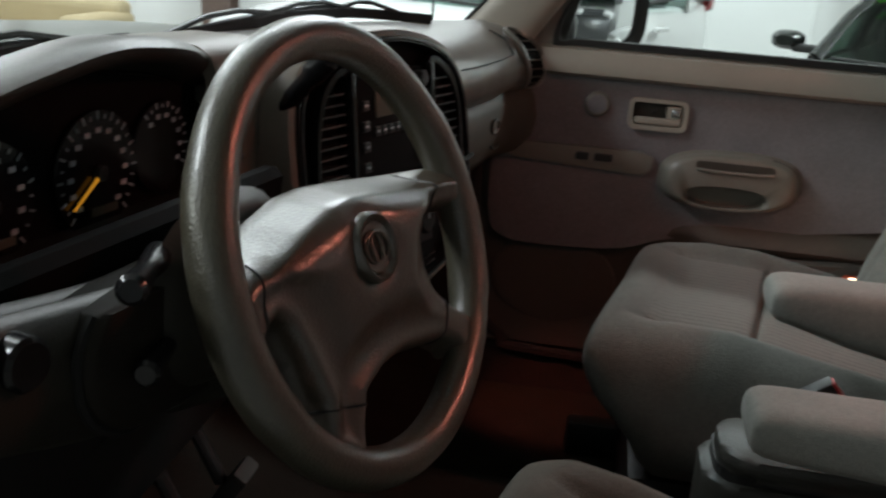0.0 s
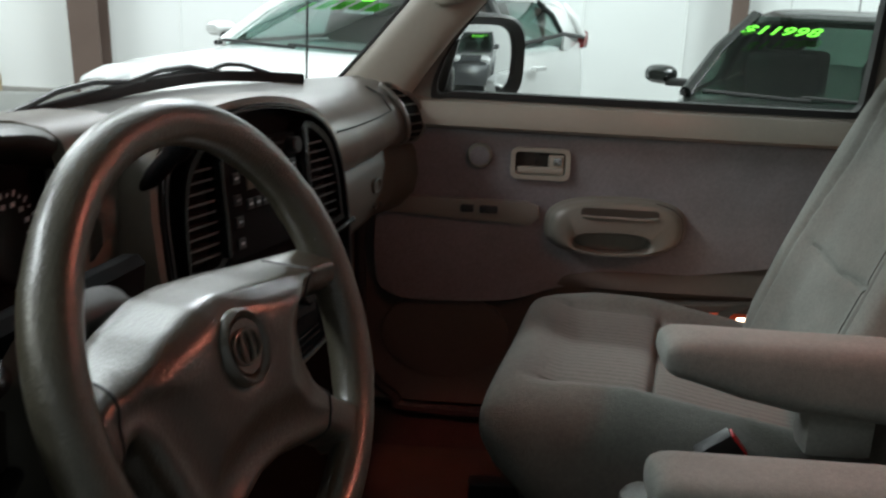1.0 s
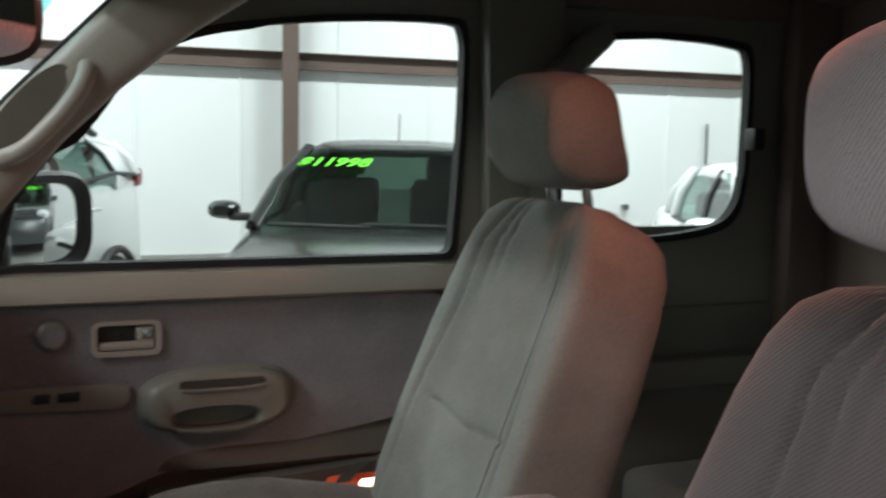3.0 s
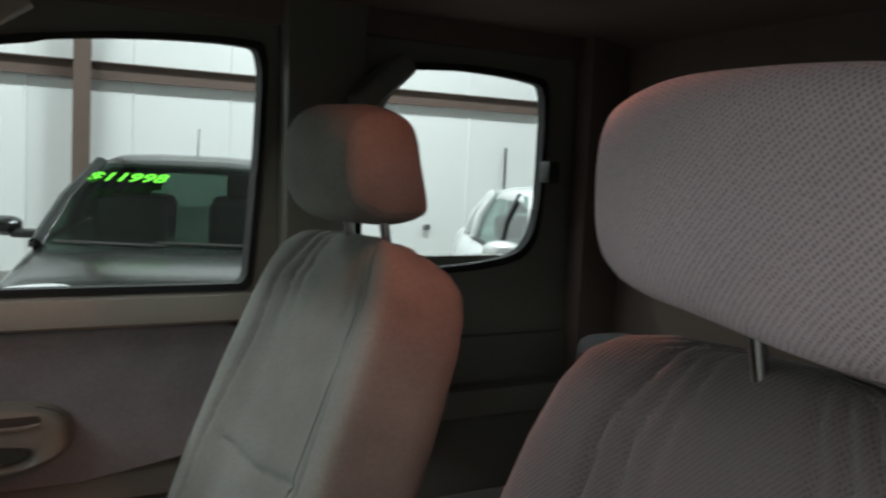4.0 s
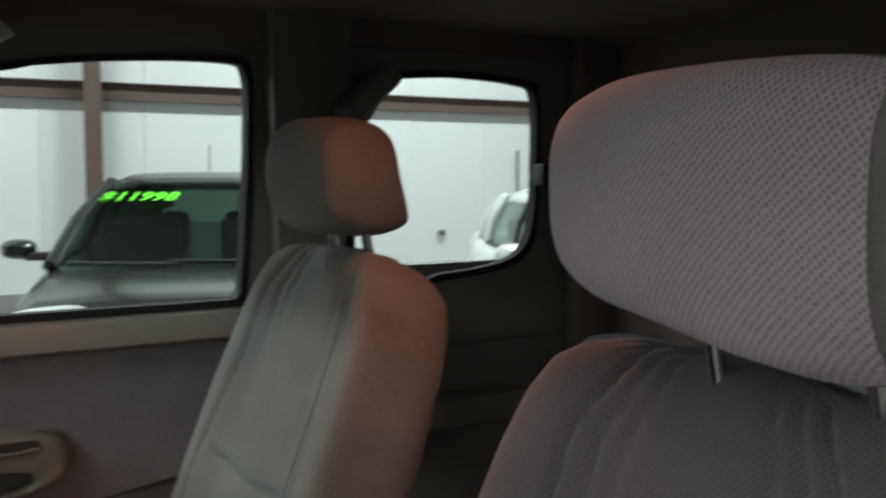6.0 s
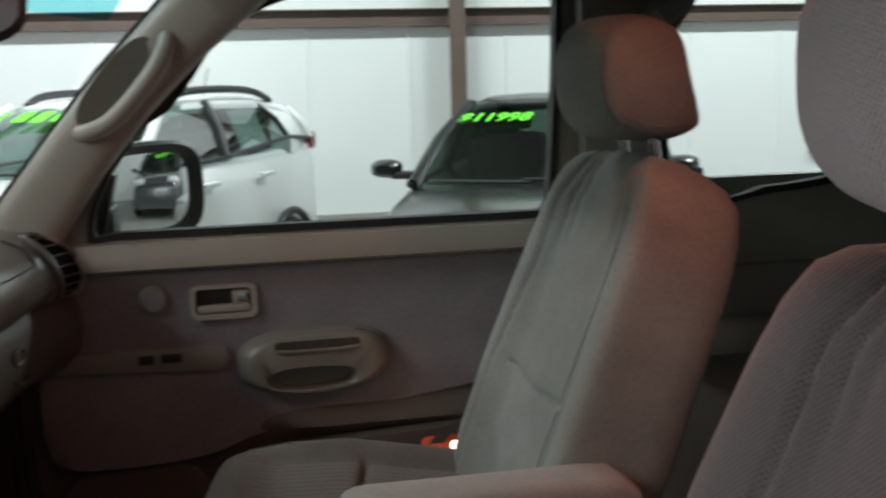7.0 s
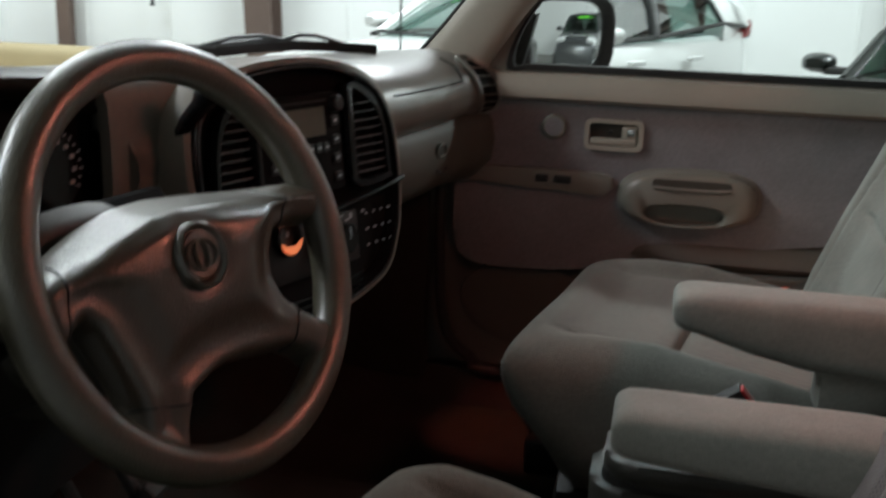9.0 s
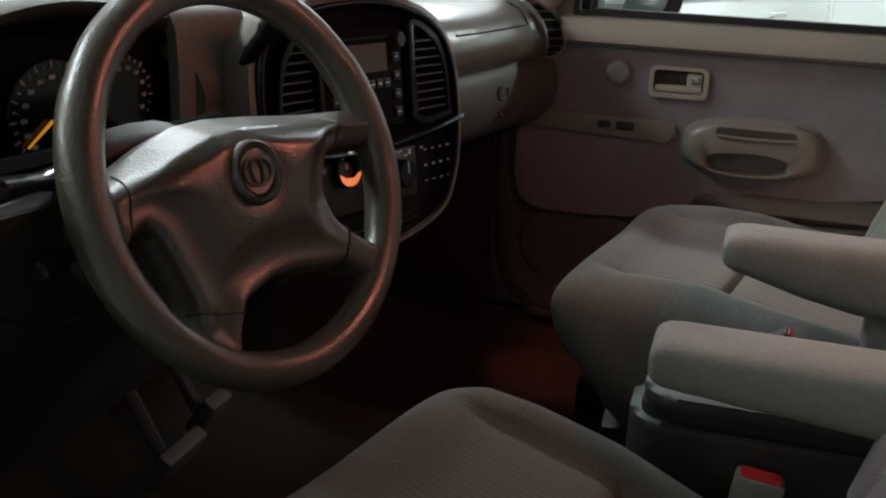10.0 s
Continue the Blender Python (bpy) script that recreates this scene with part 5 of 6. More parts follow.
# ---- seats ----
def front_seat(dx, yc, inboard, arm, label, head_dy=0.0, wide=1.0, skew=0.0, cush=(0.0, 0.2, 0.0, 0.0), drop=0.0, head_z=1.578, head_skew=0.0, head_x=0.752, post_dy=0.0, head_w=0.135, cloth=(VELOUR_SEAT, INSERT, VELOUR, VELOUR, VELOUR, VELOUR), head_h=1.0, hang=0.0, head_d=1.0, post_y=0.066, full=0.56, post_dx=0.0):
    """dx shifts it fore and aft, yc is its centre line, inboard the side of its armrest; skew turns it towards the wheel.
    cush: the cushion's own shift, skew, fall to the back and drop."""
    s = thing("front_seat", (0.45 + dx, yc, FLOOR_Z), label, "car seat", "front bucket seats")
    cx, cskew, fall, low = cush

    def seat_at(x, y, z):
        return Vector((x + dx + cx + cskew * y, yc + y, z - low - fall * max(0.0, x - 0.22)))

    def turned(p):
        return Vector((p.x + skew * (p.y - yc), p.y, p.z))
    # cushion: rows across, from the rounded front to the back
    table = [(0.170, 1.046, 1.010, 0.19), (0.172, 1.057, 0.985, 0.21), (0.178, 1.065, 0.95, 0.222), (0.19, 1.072, 0.91, 0.230), (0.21, 1.079, 0.87, 0.235), (0.27, 1.086, 0.85, 0.239), (0.35, 1.082, 0.85, 0.242), (0.45, 1.06, 0.85, 0.243), (0.55, 1.04, 0.85, 0.24), (0.62, 1.03, 0.86, 0.235), (0.66, 1.01, 0.88, 0.225)]

    def dish(x, y):
        """How far the top lies below the bolsters' crest, with the seams' grooves."""
        inner = smoothstep(0.185, 0.125, abs(y)) * smoothstep(0.19, 0.27, x)
        g = 0.024 * inner
        g += 0.009 * math.exp(-((abs(y) - 0.142) / 0.0045) ** 2) * smoothstep(0.20, 0.24, x)
        g += 0.009 * math.exp(-((x - 0.375) / 0.0045) ** 2) * smoothstep(0.15, 0.14, abs(y))
        return g
    fine = []
    for x in list(np.linspace(0.170, 0.19, 10)) + list(np.linspace(0.20, 0.355, 17)) + [0.363, 0.367, 0.371, 0.375, 0.379, 0.383, 0.387] + list(np.linspace(0.395, 0.66, 18)):
        zt, zb, hw = lerp_table(table, x)
        r = []
        n = 120
        for i in range(n):
            t = 2 * math.pi * i / n
            c, sn = math.cos(t), math.sin(t)
            y = hw * math.copysign(abs(c) ** 0.55, c)
            zc, zh = (zt + zb) / 2, (zt - zb) / 2
            z = zc + zh * math.copysign(abs(sn) ** 0.5, sn)
            z += 0.014 * smoothstep(0.0, 0.2, -inboard * y) * smoothstep(0.95, 1.05, z)
            if sn > 0:
                z -= dish(x, y)
            r.append(seat_at(x + 0.055 * smoothstep(1.03, 0.90, z) * smoothstep(0.30, 0.18, x), y, z))
        fine.append(r)
    cushion = part("cushion", loft(fine), cloth[0], s, "worn velour seat cushion", 60)
    # striped centre panels that lie in the dish of the cushion
    for x0, x1 in ((0.235, 0.371), (0.379, 0.60)):
        top = []
        for x in np.linspace(x0, x1, 20):
            zt = lerp_table(table, x)[0]
            _, zb, hw = lerp_table(table, x)
            row = []
            for y in np.linspace(-0.137, 0.137, 31):
                z = (zt + zb) / 2 + (zt - zb) / 2 * (1 - abs(y / hw) ** (2 / 0.55)) ** 0.25
                z += 0.014 * smoothstep(0.0, 0.2, -inboard * y) - dish(x, y) + 0.0018
                row.append(seat_at(x, y, z))
            top.append(row)
        part("cushion_panel", thick(top, (0, 0, -0.006)), cloth[1], cushion, "striped velour panel", 60)
    part("seat_base", box(0.24 + dx, 0.62 + dx, yc - 0.20, yc + 0.20, FLOOR_Z + 0.05, 0.865, 0.02), BLACK, s, "dark seat base")
    for y in (-0.17, 0.17):
        part("seat_rail", box(0.16 + dx, 0.66 + dx, yc + y - 0.02, yc + y + 0.02, FLOOR_Z, FLOOR_Z + 0.06, 0.008), BLACK, s, "dark metal seat rail")
    # backrest: rings up the leaning spine
    lean = Vector((0.36, 0, 0.933)).normalized()
    nrm = Vector((-lean.z, 0, lean.x))
    rows = []
    table_b = [(0.0, 0.190, 0.076), (0.06, 0.200, 0.083), (0.15, 0.203, 0.084), (0.28, 0.199, 0.082), (0.38, 0.188, 0.079), (0.43, 0.176, 0.077), (0.462, 0.159, 0.072), (0.482, 0.132, 0.060), (0.494, 0.092, 0.039), (0.499, 0.042, 0.018)]
    base = Vector((0.615 + dx, yc, 1.015 - drop))
    # cross-section: dished front between two bolster crests, flat sides, flat back
    half = [(0.0, 0.56), (0.25, 0.56), (0.45, 0.57), (0.60, 0.62), (0.72, 0.68), (0.82, 0.70), (0.885, 0.685), (0.93, 0.63), (0.955, 0.50), (0.97, 0.25), (0.985, -0.1), (1.0, -0.45), (0.99, -0.72), (0.95, -0.88), (0.85, -0.93), (0.6, -0.95), (0.3, -0.96)]
    section = curve_round(half + [(0.0, -0.96)] + [(-a, b) for a, b in half[:0:-1]], 6)

    def front_of(y, d, h):
        """The front's own relief: piped channels near the top, and one edge seam down to a cross seam."""
        k = smoothstep(0.15, 0.08, abs(y)) * smoothstep(0.0, 0.06, h) * smoothstep(0.50, 0.36, h)
        d -= 0.010 * k
        for gy, h0 in ((0.070, 0.33), (0.098, 0.31), (0.128, -0.05)):
            gy = gy * (1 - 0.35 * smoothstep(0.40, 0.50, h)) + 0.02 * smoothstep(0.35, 0.15, h)
            d -= (0.0065 if h0 < 0 else 0.0045) * smoothstep(h0, h0 + 0.10, h) * math.exp(-((abs(y) - gy) / 0.0042) ** 2)
        return d - 0.005 * math.exp(-((h - 0.17 - 0.1 * abs(y)) / 0.004) ** 2) * smoothstep(0.14, 0.12, abs(y))
    heights = np.concatenate([np.linspace(0, 0.38, 39), np.linspace(0.385, 0.499, 20)])
    for h in heights:
        hw, hd = lerp_table(table_b, h)
        hw *= wide
        c = base + lean * h
        r = []
        for a, b in section:
            y, d = a * hw, b * hd
            if b > 0.3:
                d = front_of(y, d, h)
            r.append(turned(c + nrm * d + Vector((0, y, 0))))
        rows.append(r)
    back = part("backrest", loft(rows), cloth[2], s, "grey-beige velour backrest with piped seams", 60)
    # woven centre panel in the dish of the backrest
    face = []
    top_line = sorted((a, b) for a, b in section if b > 0.5 and abs(a) < 0.56)
    for h in np.linspace(0.06, 0.43, 75):
        hw, hd = lerp_table(table_b, h)
        hw *= wide
        fit_w = min(1.0, 0.112 / (hw * 0.55))
        face.append([turned(base + lean * h + nrm * (front_of(a * hw * fit_w, lerp_table(top_line, a * fit_w)[0] * hd, h) + 0.0016) + Vector((0, a * hw * fit_w, 0))) for a, b in top_line])
    part("backrest_panel", thick(face, nrm * -0.005), cloth[3], back, "woven centre panel", 60)
    # headrest: a deep D in profile, fuller in the middle of its front
    hc = Vector((head_x + dx, yc + head_dy, head_z))
    prof = curve_round([(0.050, 0.0), (0.048, 0.035), (0.034, 0.062), (0.005, 0.072), (-0.022, 0.069), (-0.039, 0.048), (-0.048, 0.0), (-0.055, -0.035), (-0.056, -0.060), (-0.038, -0.072), (-0.008, -0.074), (0.029, -0.068), (0.046, -0.04)], 3)

    def head_ring(k, grow=0.0):
        f = max(0.0, 1 - abs(k) ** 2.0)
        g = max(0.0, 1 - abs(k) ** 3.2)
        end = 1 - 0.10 * smoothstep(0.93, 1.0, abs(k))
        out = []
        for d, z in prof:
            d *= head_d
            d2 = d * (0.82 + full * f) if d > 0 else d
            z2 = z * (0.76 + 0.28 * g if d > 0.02 else 0.84 + 0.18 * g)
            if z < 0:
                z2 *= 1 + hang * smoothstep(0.4, -1.0, k)
            out.append(hc + Vector((-(d2 * end) - grow * (d > 0) + head_skew * head_w * k, head_w * k, z2 * head_h * end + 0.06 * d)))
        return out
    ks = [-1.0, -0.985, -0.96, -0.92, -0.86] + list(np.linspace(-0.78, 0.78, 17)) + [0.86, 0.92, 0.96, 0.985, 1.0]
    head = part("headrest", loft([head_ring(k) for k in ks]), cloth[4], s, "padded velour headrest", 60)
    face = []
    cut = [i for i, (d, z) in enumerate(prof) if d > 0.006]
    first = next(i for i in cut if (i - 1) % len(prof) not in cut)
    order = [(first + i) % len(prof) for i in range(len(cut))]
    for k in np.linspace(-0.925, 0.925, 31):
        rr = head_ring(k, 0.0022)
        face.append([rr[i] for i in order])
    part("headrest_face", loft(face, cap=False, closed=False), cloth[5], head, "cloth headrest front", 60)
    for y in (-post_y, post_y):
        p0, p1 = turned(base + lean * 0.455 + Vector((post_dx - 0.012, y + head_dy + post_dy, 0))), hc + Vector((head_skew * y + post_dx, y + post_dy, -0.05))
        part("headrest_post", tube([p0, p1], 0.0066, 12), CHROME, s, "chrome headrest post")
        q = turned(base + lean * 0.489 + Vector((post_dx - 0.008, y + head_dy + post_dy, 0)))
        part("post_sleeve", loft([ring(q - lean * 0.014, (0, 1, 0), nrm, 0.026, 0.017, 24, 2.2), ring(q, (0, 1, 0), nrm, 0.025, 0.016, 24, 2.2), ring(q + lean * 0.004, (0, 1, 0), nrm, 0.020, 0.012, 24, 2.2), ring(q + lean * 0.005, (0, 1, 0), nrm, 0.010, 0.009, 24, 2.0)]), TAN, s, "tan plastic post sleeve", 50)
    # armrest on the inner side: flat top, blunt nose, rising underside
    x0, x1, zt, zb, lift = arm
    ya = yc + inboard * 0.225
    rows = []
    for k, f in ((0.0, 0.40), (0.006, 0.62), (0.02, 0.80), (0.05, 0.95), (0.10, 1.0), (0.3, 1.0), (0.5, 1.0), (0.7, 1.0), (0.85, 1.0), (0.94, 0.95), (1.0, 0.7)):
        x = x0 + (x1 - x0) * k
        low_z = zb + lift * smoothstep(0.5, 0.0, k) - 0.012 * smoothstep(0.4, 1.0, k)
        rows.append(ring((x + dx, ya, (zt + low_z) / 2), (0, 1, 0), (0, 0, 1), 0.042 * (0.75 + 0.25 * f), (zt - low_z) / 2 * f, 36, 4.2))
    if inboard < 0:
        part("armrest_hinge", box(x0 + dx + 0.17, x0 + dx + 0.25, ya - 0.028, ya + 0.028, zb - 0.055, zb + 0.004, 0.012), VELOUR, s, "cloth-covered hinge block under the armrest")
    part("armrest", loft(rows), VELOUR, s, "fold-down velour armrest", 60)
    return s


front_seat(0.0, 0.315, -1, (0.372, 0.68, 1.166, 1.084, 0.034), "grey-beige velour passenger seat with armrest down", cush=(0.036, 0.2, 0.0, 0.0), head_x=0.750, head_dy=-0.014, head_w=0.092, post_dy=-0.012, head_d=1.17, post_y=0.048, full=0.26, post_dx=0.016)
front_seat(-0.075, -0.42, 1, (0.394, 0.66, 1.134, 1.074, 0.010), "grey-beige velour driver seat with darker brown cushion", -0.022, 1.17, 0.10, (-0.018, 0.2, 0.30, 0.008), 0.02, 1.574, 0.15, 0.733, -0.038, 0.155, (VELOUR_DARK, INSERT_DARK, VELOUR_DRIVER, VELOUR_DRIVER, VELOUR_PINK_LIT, TWILL), 1.08, 0.26)


def buckle(c, up, label, red, shell, k=1.0):
    b = thing("belt_buckle", c, label, "seat belt buckle")
    z = Vector(up).normalized()
    x = Vector((1, 0, 0))
    x = (x - z * x.dot(z)).normalized()
    m = Matrix(((*x, 0), (*z.cross(x), 0), (*z, 0), (0, 0, 0, 1))).transposed()
    m = Matrix.Translation(c) @ m @ Matrix.Scale(k, 4)
    part("body", box(-0.024, 0.024, -0.013, 0.013, -0.06, 0.0, 0.004, m=m), shell, b, "buckle body")
    part("release_button", box(-0.020, 0.020, -0.010, 0.010, -0.008, 0.003, 0.002, m=m), red, b, "red release button")
    part("stalk", box(-0.012, 0.012, -0.003, 0.003, -0.22, -0.058, 0.001, m=m), BLACK, b)


buckle(Vector((0.437, -0.175, 0.985)), (0.1, 0.0, 1), "tan belt buckle with red button by the driver seat", RED_BUTTON, TAN)
buckle(Vector((0.468, 0.07, 1.040)), (0.75, -0.1, 0.6), "dark belt buckle with red button by the passenger seat", RED_BUTTON, BLACK, 0.8)

console = thing("centre_console", (0.45, -0.03, FLOOR_Z), "dark olive leather-grained centre console box with lid", "car console")
part("box", extrude(rounded(0.298, 0.68, -0.150, -0.035, 0.035), "z", FLOOR_Z + 0.12, 1.012, 0.012), CONSOLE, console, "grained console box", 50)
part("lid", extrude(rounded(0.312, 0.68, -0.155, -0.045, 0.035), "z", 1.022, 1.044, 0.010), CONSOLE, console, "padded console lid", 50)
part("hinge_line", extrude(rounded(0.310, 0.675, -0.144, -0.042, 0.03), "z", 1.010, 1.024), BLACK, console, "", 0)
shifter = thing("lever_boot", (0.2, -0.04, 0.84), "low black rubber boot on the floor tunnel", "rubber boot")
part("boot", loft([ring((0.19, -0.03, z), (1, 0, 0), (0, 1, 0), a, a * 0.8, 20, 2.4) for z, a in ((0.83, 0.07), (0.855, 0.062), (0.875, 0.04), (0.90, 0.02))]), RUBBER, shifter)
# housing of the added red lamp; no such lamp is seen here
fw = thing("added_red_lamp", (-0.14, 0.50, 1.11), "unseen red lamp added under the glove box", "lamp")
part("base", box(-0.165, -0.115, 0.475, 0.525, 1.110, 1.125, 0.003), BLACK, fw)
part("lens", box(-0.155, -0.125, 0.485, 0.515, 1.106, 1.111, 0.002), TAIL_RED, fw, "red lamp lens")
# lit lamp at the foot of the pillar beside the passenger seat
cl = thing("courtesy_lamp", (0.64, 0.64, 0.98), "small lit lamp with white-hot lens and red housing", "lamp")
part("housing", box(0.560, 0.655, 0.585, 0.70, 0.950, 1.006, 0.014, 3), LENS_RED, cl, "red glowing lamp housing")
part("lens", box(0.592, 0.640, 0.560, 0.61, 0.987, 1.026, 0.007, 3), LENS_LIT, cl, "white-hot lens")
# seat belt hanging by the pillar
belt = thing("seat_belt", (0.9, 0.70, 1.2), "dark tan seat belt from the pillar ring", "seat belt")
part("shoulder_guide", box(-0.085, 0.05, -0.03, 0.03, -0.022, 0.022, 0.018, 3, m=Matrix.Translation((1.03, 0.70, 1.725)) @ Matrix.Rotation(radians(-42), 4, "Y")), TAN, belt, "tan belt guide under the roof")
rows = []
for p in spline([(1.05, 0.69, 1.75), (1.0, 0.685, 1.69), (0.955, 0.68, 1.60), (0.93, 0.685, 1.30), (0.90, 0.69, 0.95)], 6):
    rows.append([p + Vector((-0.022, 0, 0.01)), p + Vector((0.022, 0, -0.01)), p + Vector((0.022, 0.003, -0.01)), p + Vector((-0.022, 0.003, 0.01))])
part("webbing", loft(rows), TAN, belt, "tan belt webbing")
lap = []
for p in spline([(0.52, 0.60, 0.93), (0.555, 0.62, 0.975), (0.585, 0.66, 1.01), (0.63, 0.70, 1.02)], 6):
    lap.append([p + Vector((-0.012, 0, 0.0)), p + Vector((0.012, 0, 0.0)), p + Vector((0.012, 0.003, 0)), p + Vector((-0.012, 0.003, 0))])
part("lap_webbing", loft(lap), RECESS, belt, "dark lap webbing")

# rear jump seat and its folded back
js = thing("rear_bench", (1.3, 0.1, FLOOR_Z), "folded grey-beige rear bench at the cab's back wall", "car seat")
part("bench_back", box(1.45, 1.585, -0.70, 0.66, 0.95, 1.26, 0.04, 4), DOOR_CLOTH, js, "velour bench back")
part("bench_cushion", box(1.10, 1.46, -0.70, 0.66, 0.86, 0.98, 0.04, 4), VELOUR, js, "velour bench cushion")
part("bench_base", box(1.16, 1.55, -0.66, 0.62, 0.74, 0.862, 0.01), BLACK, js)

# pedals and the rubber mat before the driver
mat_bm = box(-0.28, 0.12, -0.72, -0.28, FLOOR_Z + 0.002, FLOOR_Z + 0.012, 0.005)
solid("floor_mat", mat_bm, RUBBER, "dark worn floor mat before the driver seat", "floor mat")
for y, w, z, lab in ((-0.215, 0.042, 0.895, "wide brake pedal with worn grey rubber pad"), (-0.135, 0.024, 0.918, "narrow accelerator pedal with worn rubber pad")):
    p = thing("pedal", (-0.26, y, z), lab, "pedal", "pedals under the dash")
    part("pad", box(-0.010, 0.010, -w, w, -0.026, 0.026, 0.006, m=Matrix.Translation((-0.20, y, z)) @ Matrix.Rotation(0.6, 4, "Y")), WORN_RUBBER, p)
    part("arm", tube([(-0.215, y, z), (-0.28, y, z + 0.12), (-0.33, y, z + 0.24)], 0.008, 8), BLACK, p)


# ---- parked vehicles in the hall ----
def car(label, m, L, W, paint, roof, hood, deck, tail=None, top_w=0.70, rails=False, price=None, bars=0, belt=None, group="parked cars in the hall", glass=CAR_GLASS, tail_lamps=True, ws=0.44, mirror_k=1.0, quarter=False, folded=0.0):
    """Local frame: x ahead, y to its left, z up; x = 0 at the middle. roof: height; hood, deck: heights; tail: x where the roof ends."""
    c = new("parked_car")
    c.matrix_basis = m
    tagged(c, label, "car", group)
    m_keep = c.matrix_basis.copy()

    def lpart(name, bm, material, parent, lab="", smooth=35):
        bm.transform(m_keep)
        return part(name, bm, material, parent, lab, smooth)
    hl, hw = L / 2, W / 2
    belt = belt or hood + 0.02
    wb = L * 0.29
    ws_foot, ws_top = hl * ws, hl * 0.05
    tail = tail if tail is not None else -hl * 0.82
    rear_foot = -hl * 0.93 if deck > hood + 0.05 else -hl * 0.62
    # lower body: rings across from nose to tail
    rows = []
    top = [(hl, hood - 0.26), (hl * 0.985, hood - 0.20), (hl * 0.94, hood - 0.10), (hl * 0.8, hood - 0.045), (ws_foot + 0.05, hood), (ws_foot - 0.1, belt), (0, belt + 0.01), (rear_foot + 0.1, belt + 0.03), (rear_foot, max(deck, belt)), (-hl * 0.96, deck), (-hl * 0.99, deck - 0.12), (-hl, deck - 0.3)]
    for x, zt in top:
        w = hw * (1 - 0.20 * (abs(x) / hl) ** 6)
        zb = 0.26
        zt = max(zt, 0.5)
        zm = 0.62
        half = [(w * 0.86, zb), (w * 0.97, zb + 0.06), (w, zm - 0.1), (w * 0.995, zm + 0.05), (w * 0.97, (zm + zt) / 2 + 0.06), (w * 0.93, zt - 0.05), (w * 0.88, zt - 0.012), (w * 0.80, zt), (w * 0.4, zt + (0.02 if x > ws_foot else 0))]
        half = [(y, min(z, zt + 0.02)) for y, z in half]
        rows.append([Vector((x, y, z)) for y, z in half] + [Vector((x, -y, z)) for y, z in half[::-1]])
    body = lpart("body", loft(rows), paint, c, "", 40)
    # wheel arches and wheels
    for x in (wb, -wb):
        for sgn in (1, -1):
            y = sgn * (hw - 0.10)
            wheel = lpart("wheel", loft([ring((x, y + sgn * o, 0.335), (1, 0, 0), (0, 0, 1), r, r, 32, 2) for o, r in ((-0.12, 0.31), (-0.11, 0.335), (0.085, 0.335), (0.105, 0.32), (0.105, 0.235))]), TYRE, c, "black tyre", 50)
            lpart("rim", loft([ring((x, y + sgn * o, 0.335), (1, 0, 0), (0, 0, 1), r, r, 28, 2) for o, r in ((0.06, 0.235), (0.108, 0.235), (0.108, 0.205), (0.085, 0.19), (0.09, 0.06), (0.10, 0.05))]), GREY_METAL, wheel, "silver wheel rim", 50)
            lpart("wheel_arch", tube([(x + math.cos(t) * 0.385, sgn * (hw - 0.012), 0.335 + math.sin(t) * 0.385) for t in np.linspace(-0.15, math.pi + 0.15, 20)], 0.03, 8), BLACK if rails else paint, body, "", 50)
    # greenhouse: pillars, roof and panes
    ry = hw * top_w
    by = hw * 0.87
    A0, A1 = (ws_foot, by, belt), (ws_top, ry, roof - 0.06)
    D0, D1 = (rear_foot, by * 0.95, max(deck, belt) + 0.0), (tail, ry * 0.97, roof - 0.10)
    B0, B1 = (-hl * 0.06, by, belt), (-hl * 0.10, ry, roof - 0.055)
    C0, C1 = (-hl * 0.46, by, belt + 0.02), (-hl * 0.44, ry, roof - 0.07)
    if rails:
        B0, B1 = (-hl * 0.17, by, belt + 0.03), (-hl * 0.20, ry, roof - 0.06)
        C0, C1 = (-hl * 0.70, by * 0.975, belt + 0.11), (-hl * 0.60, ry, roof - 0.085)
        D1 = (tail - 0.04, ry * 0.97, roof - 0.13)

    def both(p, s):
        return Vector((p[0], p[1] * s, p[2]))
    rows = []
    for x, z in ((ws_top + 0.03, roof - 0.075), (ws_top - 0.05, roof - 0.035), (ws_top - 0.3, roof - 0.008), (ws_top - 0.8, roof), ((tail + ws_top) / 2 - 0.3, roof - 0.005), (tail + 0.25, roof - 0.04), (tail - 0.02, roof - 0.10)):
        rows.append([Vector((x, y * ry, z - (0.075 if abs(y) > 1 else 0.045 if abs(y) == 1 else 0.012 if abs(y) > 0.7 else 0))) for y in (-1.04, -1.0, -0.85, -0.4, 0, 0.4, 0.85, 1.0, 1.04)])
    bm = thick(rows, (0, 0, -0.03))
    lpart("roof", bm, paint, c, "", 50)
    for s in (1, -1):
        for p, q, r in ((A0, A1, 0.035), (B0, B1, 0.022 if quarter else 0.04), (C0, C1, 0.020 if rails else 0.045), (D0, D1, 0.035 if rails else 0.06)):
            lpart("pillar", tube([both(p, s), (both(p, s) + both(q, s)) / 2 + Vector((0, s * 0.03, 0.01)), both(q, s)], r, 10), paint if p in (A0, D0) or quarter and p is C0 else BLACK, c)
        for p0, p1, q0, q1 in ((A0, A1, B0, B1), (B0, B1, C0, C1), (C0, C1, D0, D1))[:2 if rails or quarter else 3]:
            mid0, mid1 = (both(p0, s) + both(p1, s)) / 2 + Vector((0, s * 0.03, 0)), (both(q0, s) + both(q1, s)) / 2 + Vector((0, s * 0.03, 0))
            bm = loft([[both(p0, s), mid0, both(p1, s)], [both(q0, s), mid1, both(q1, s)]], cap=False, closed=False)
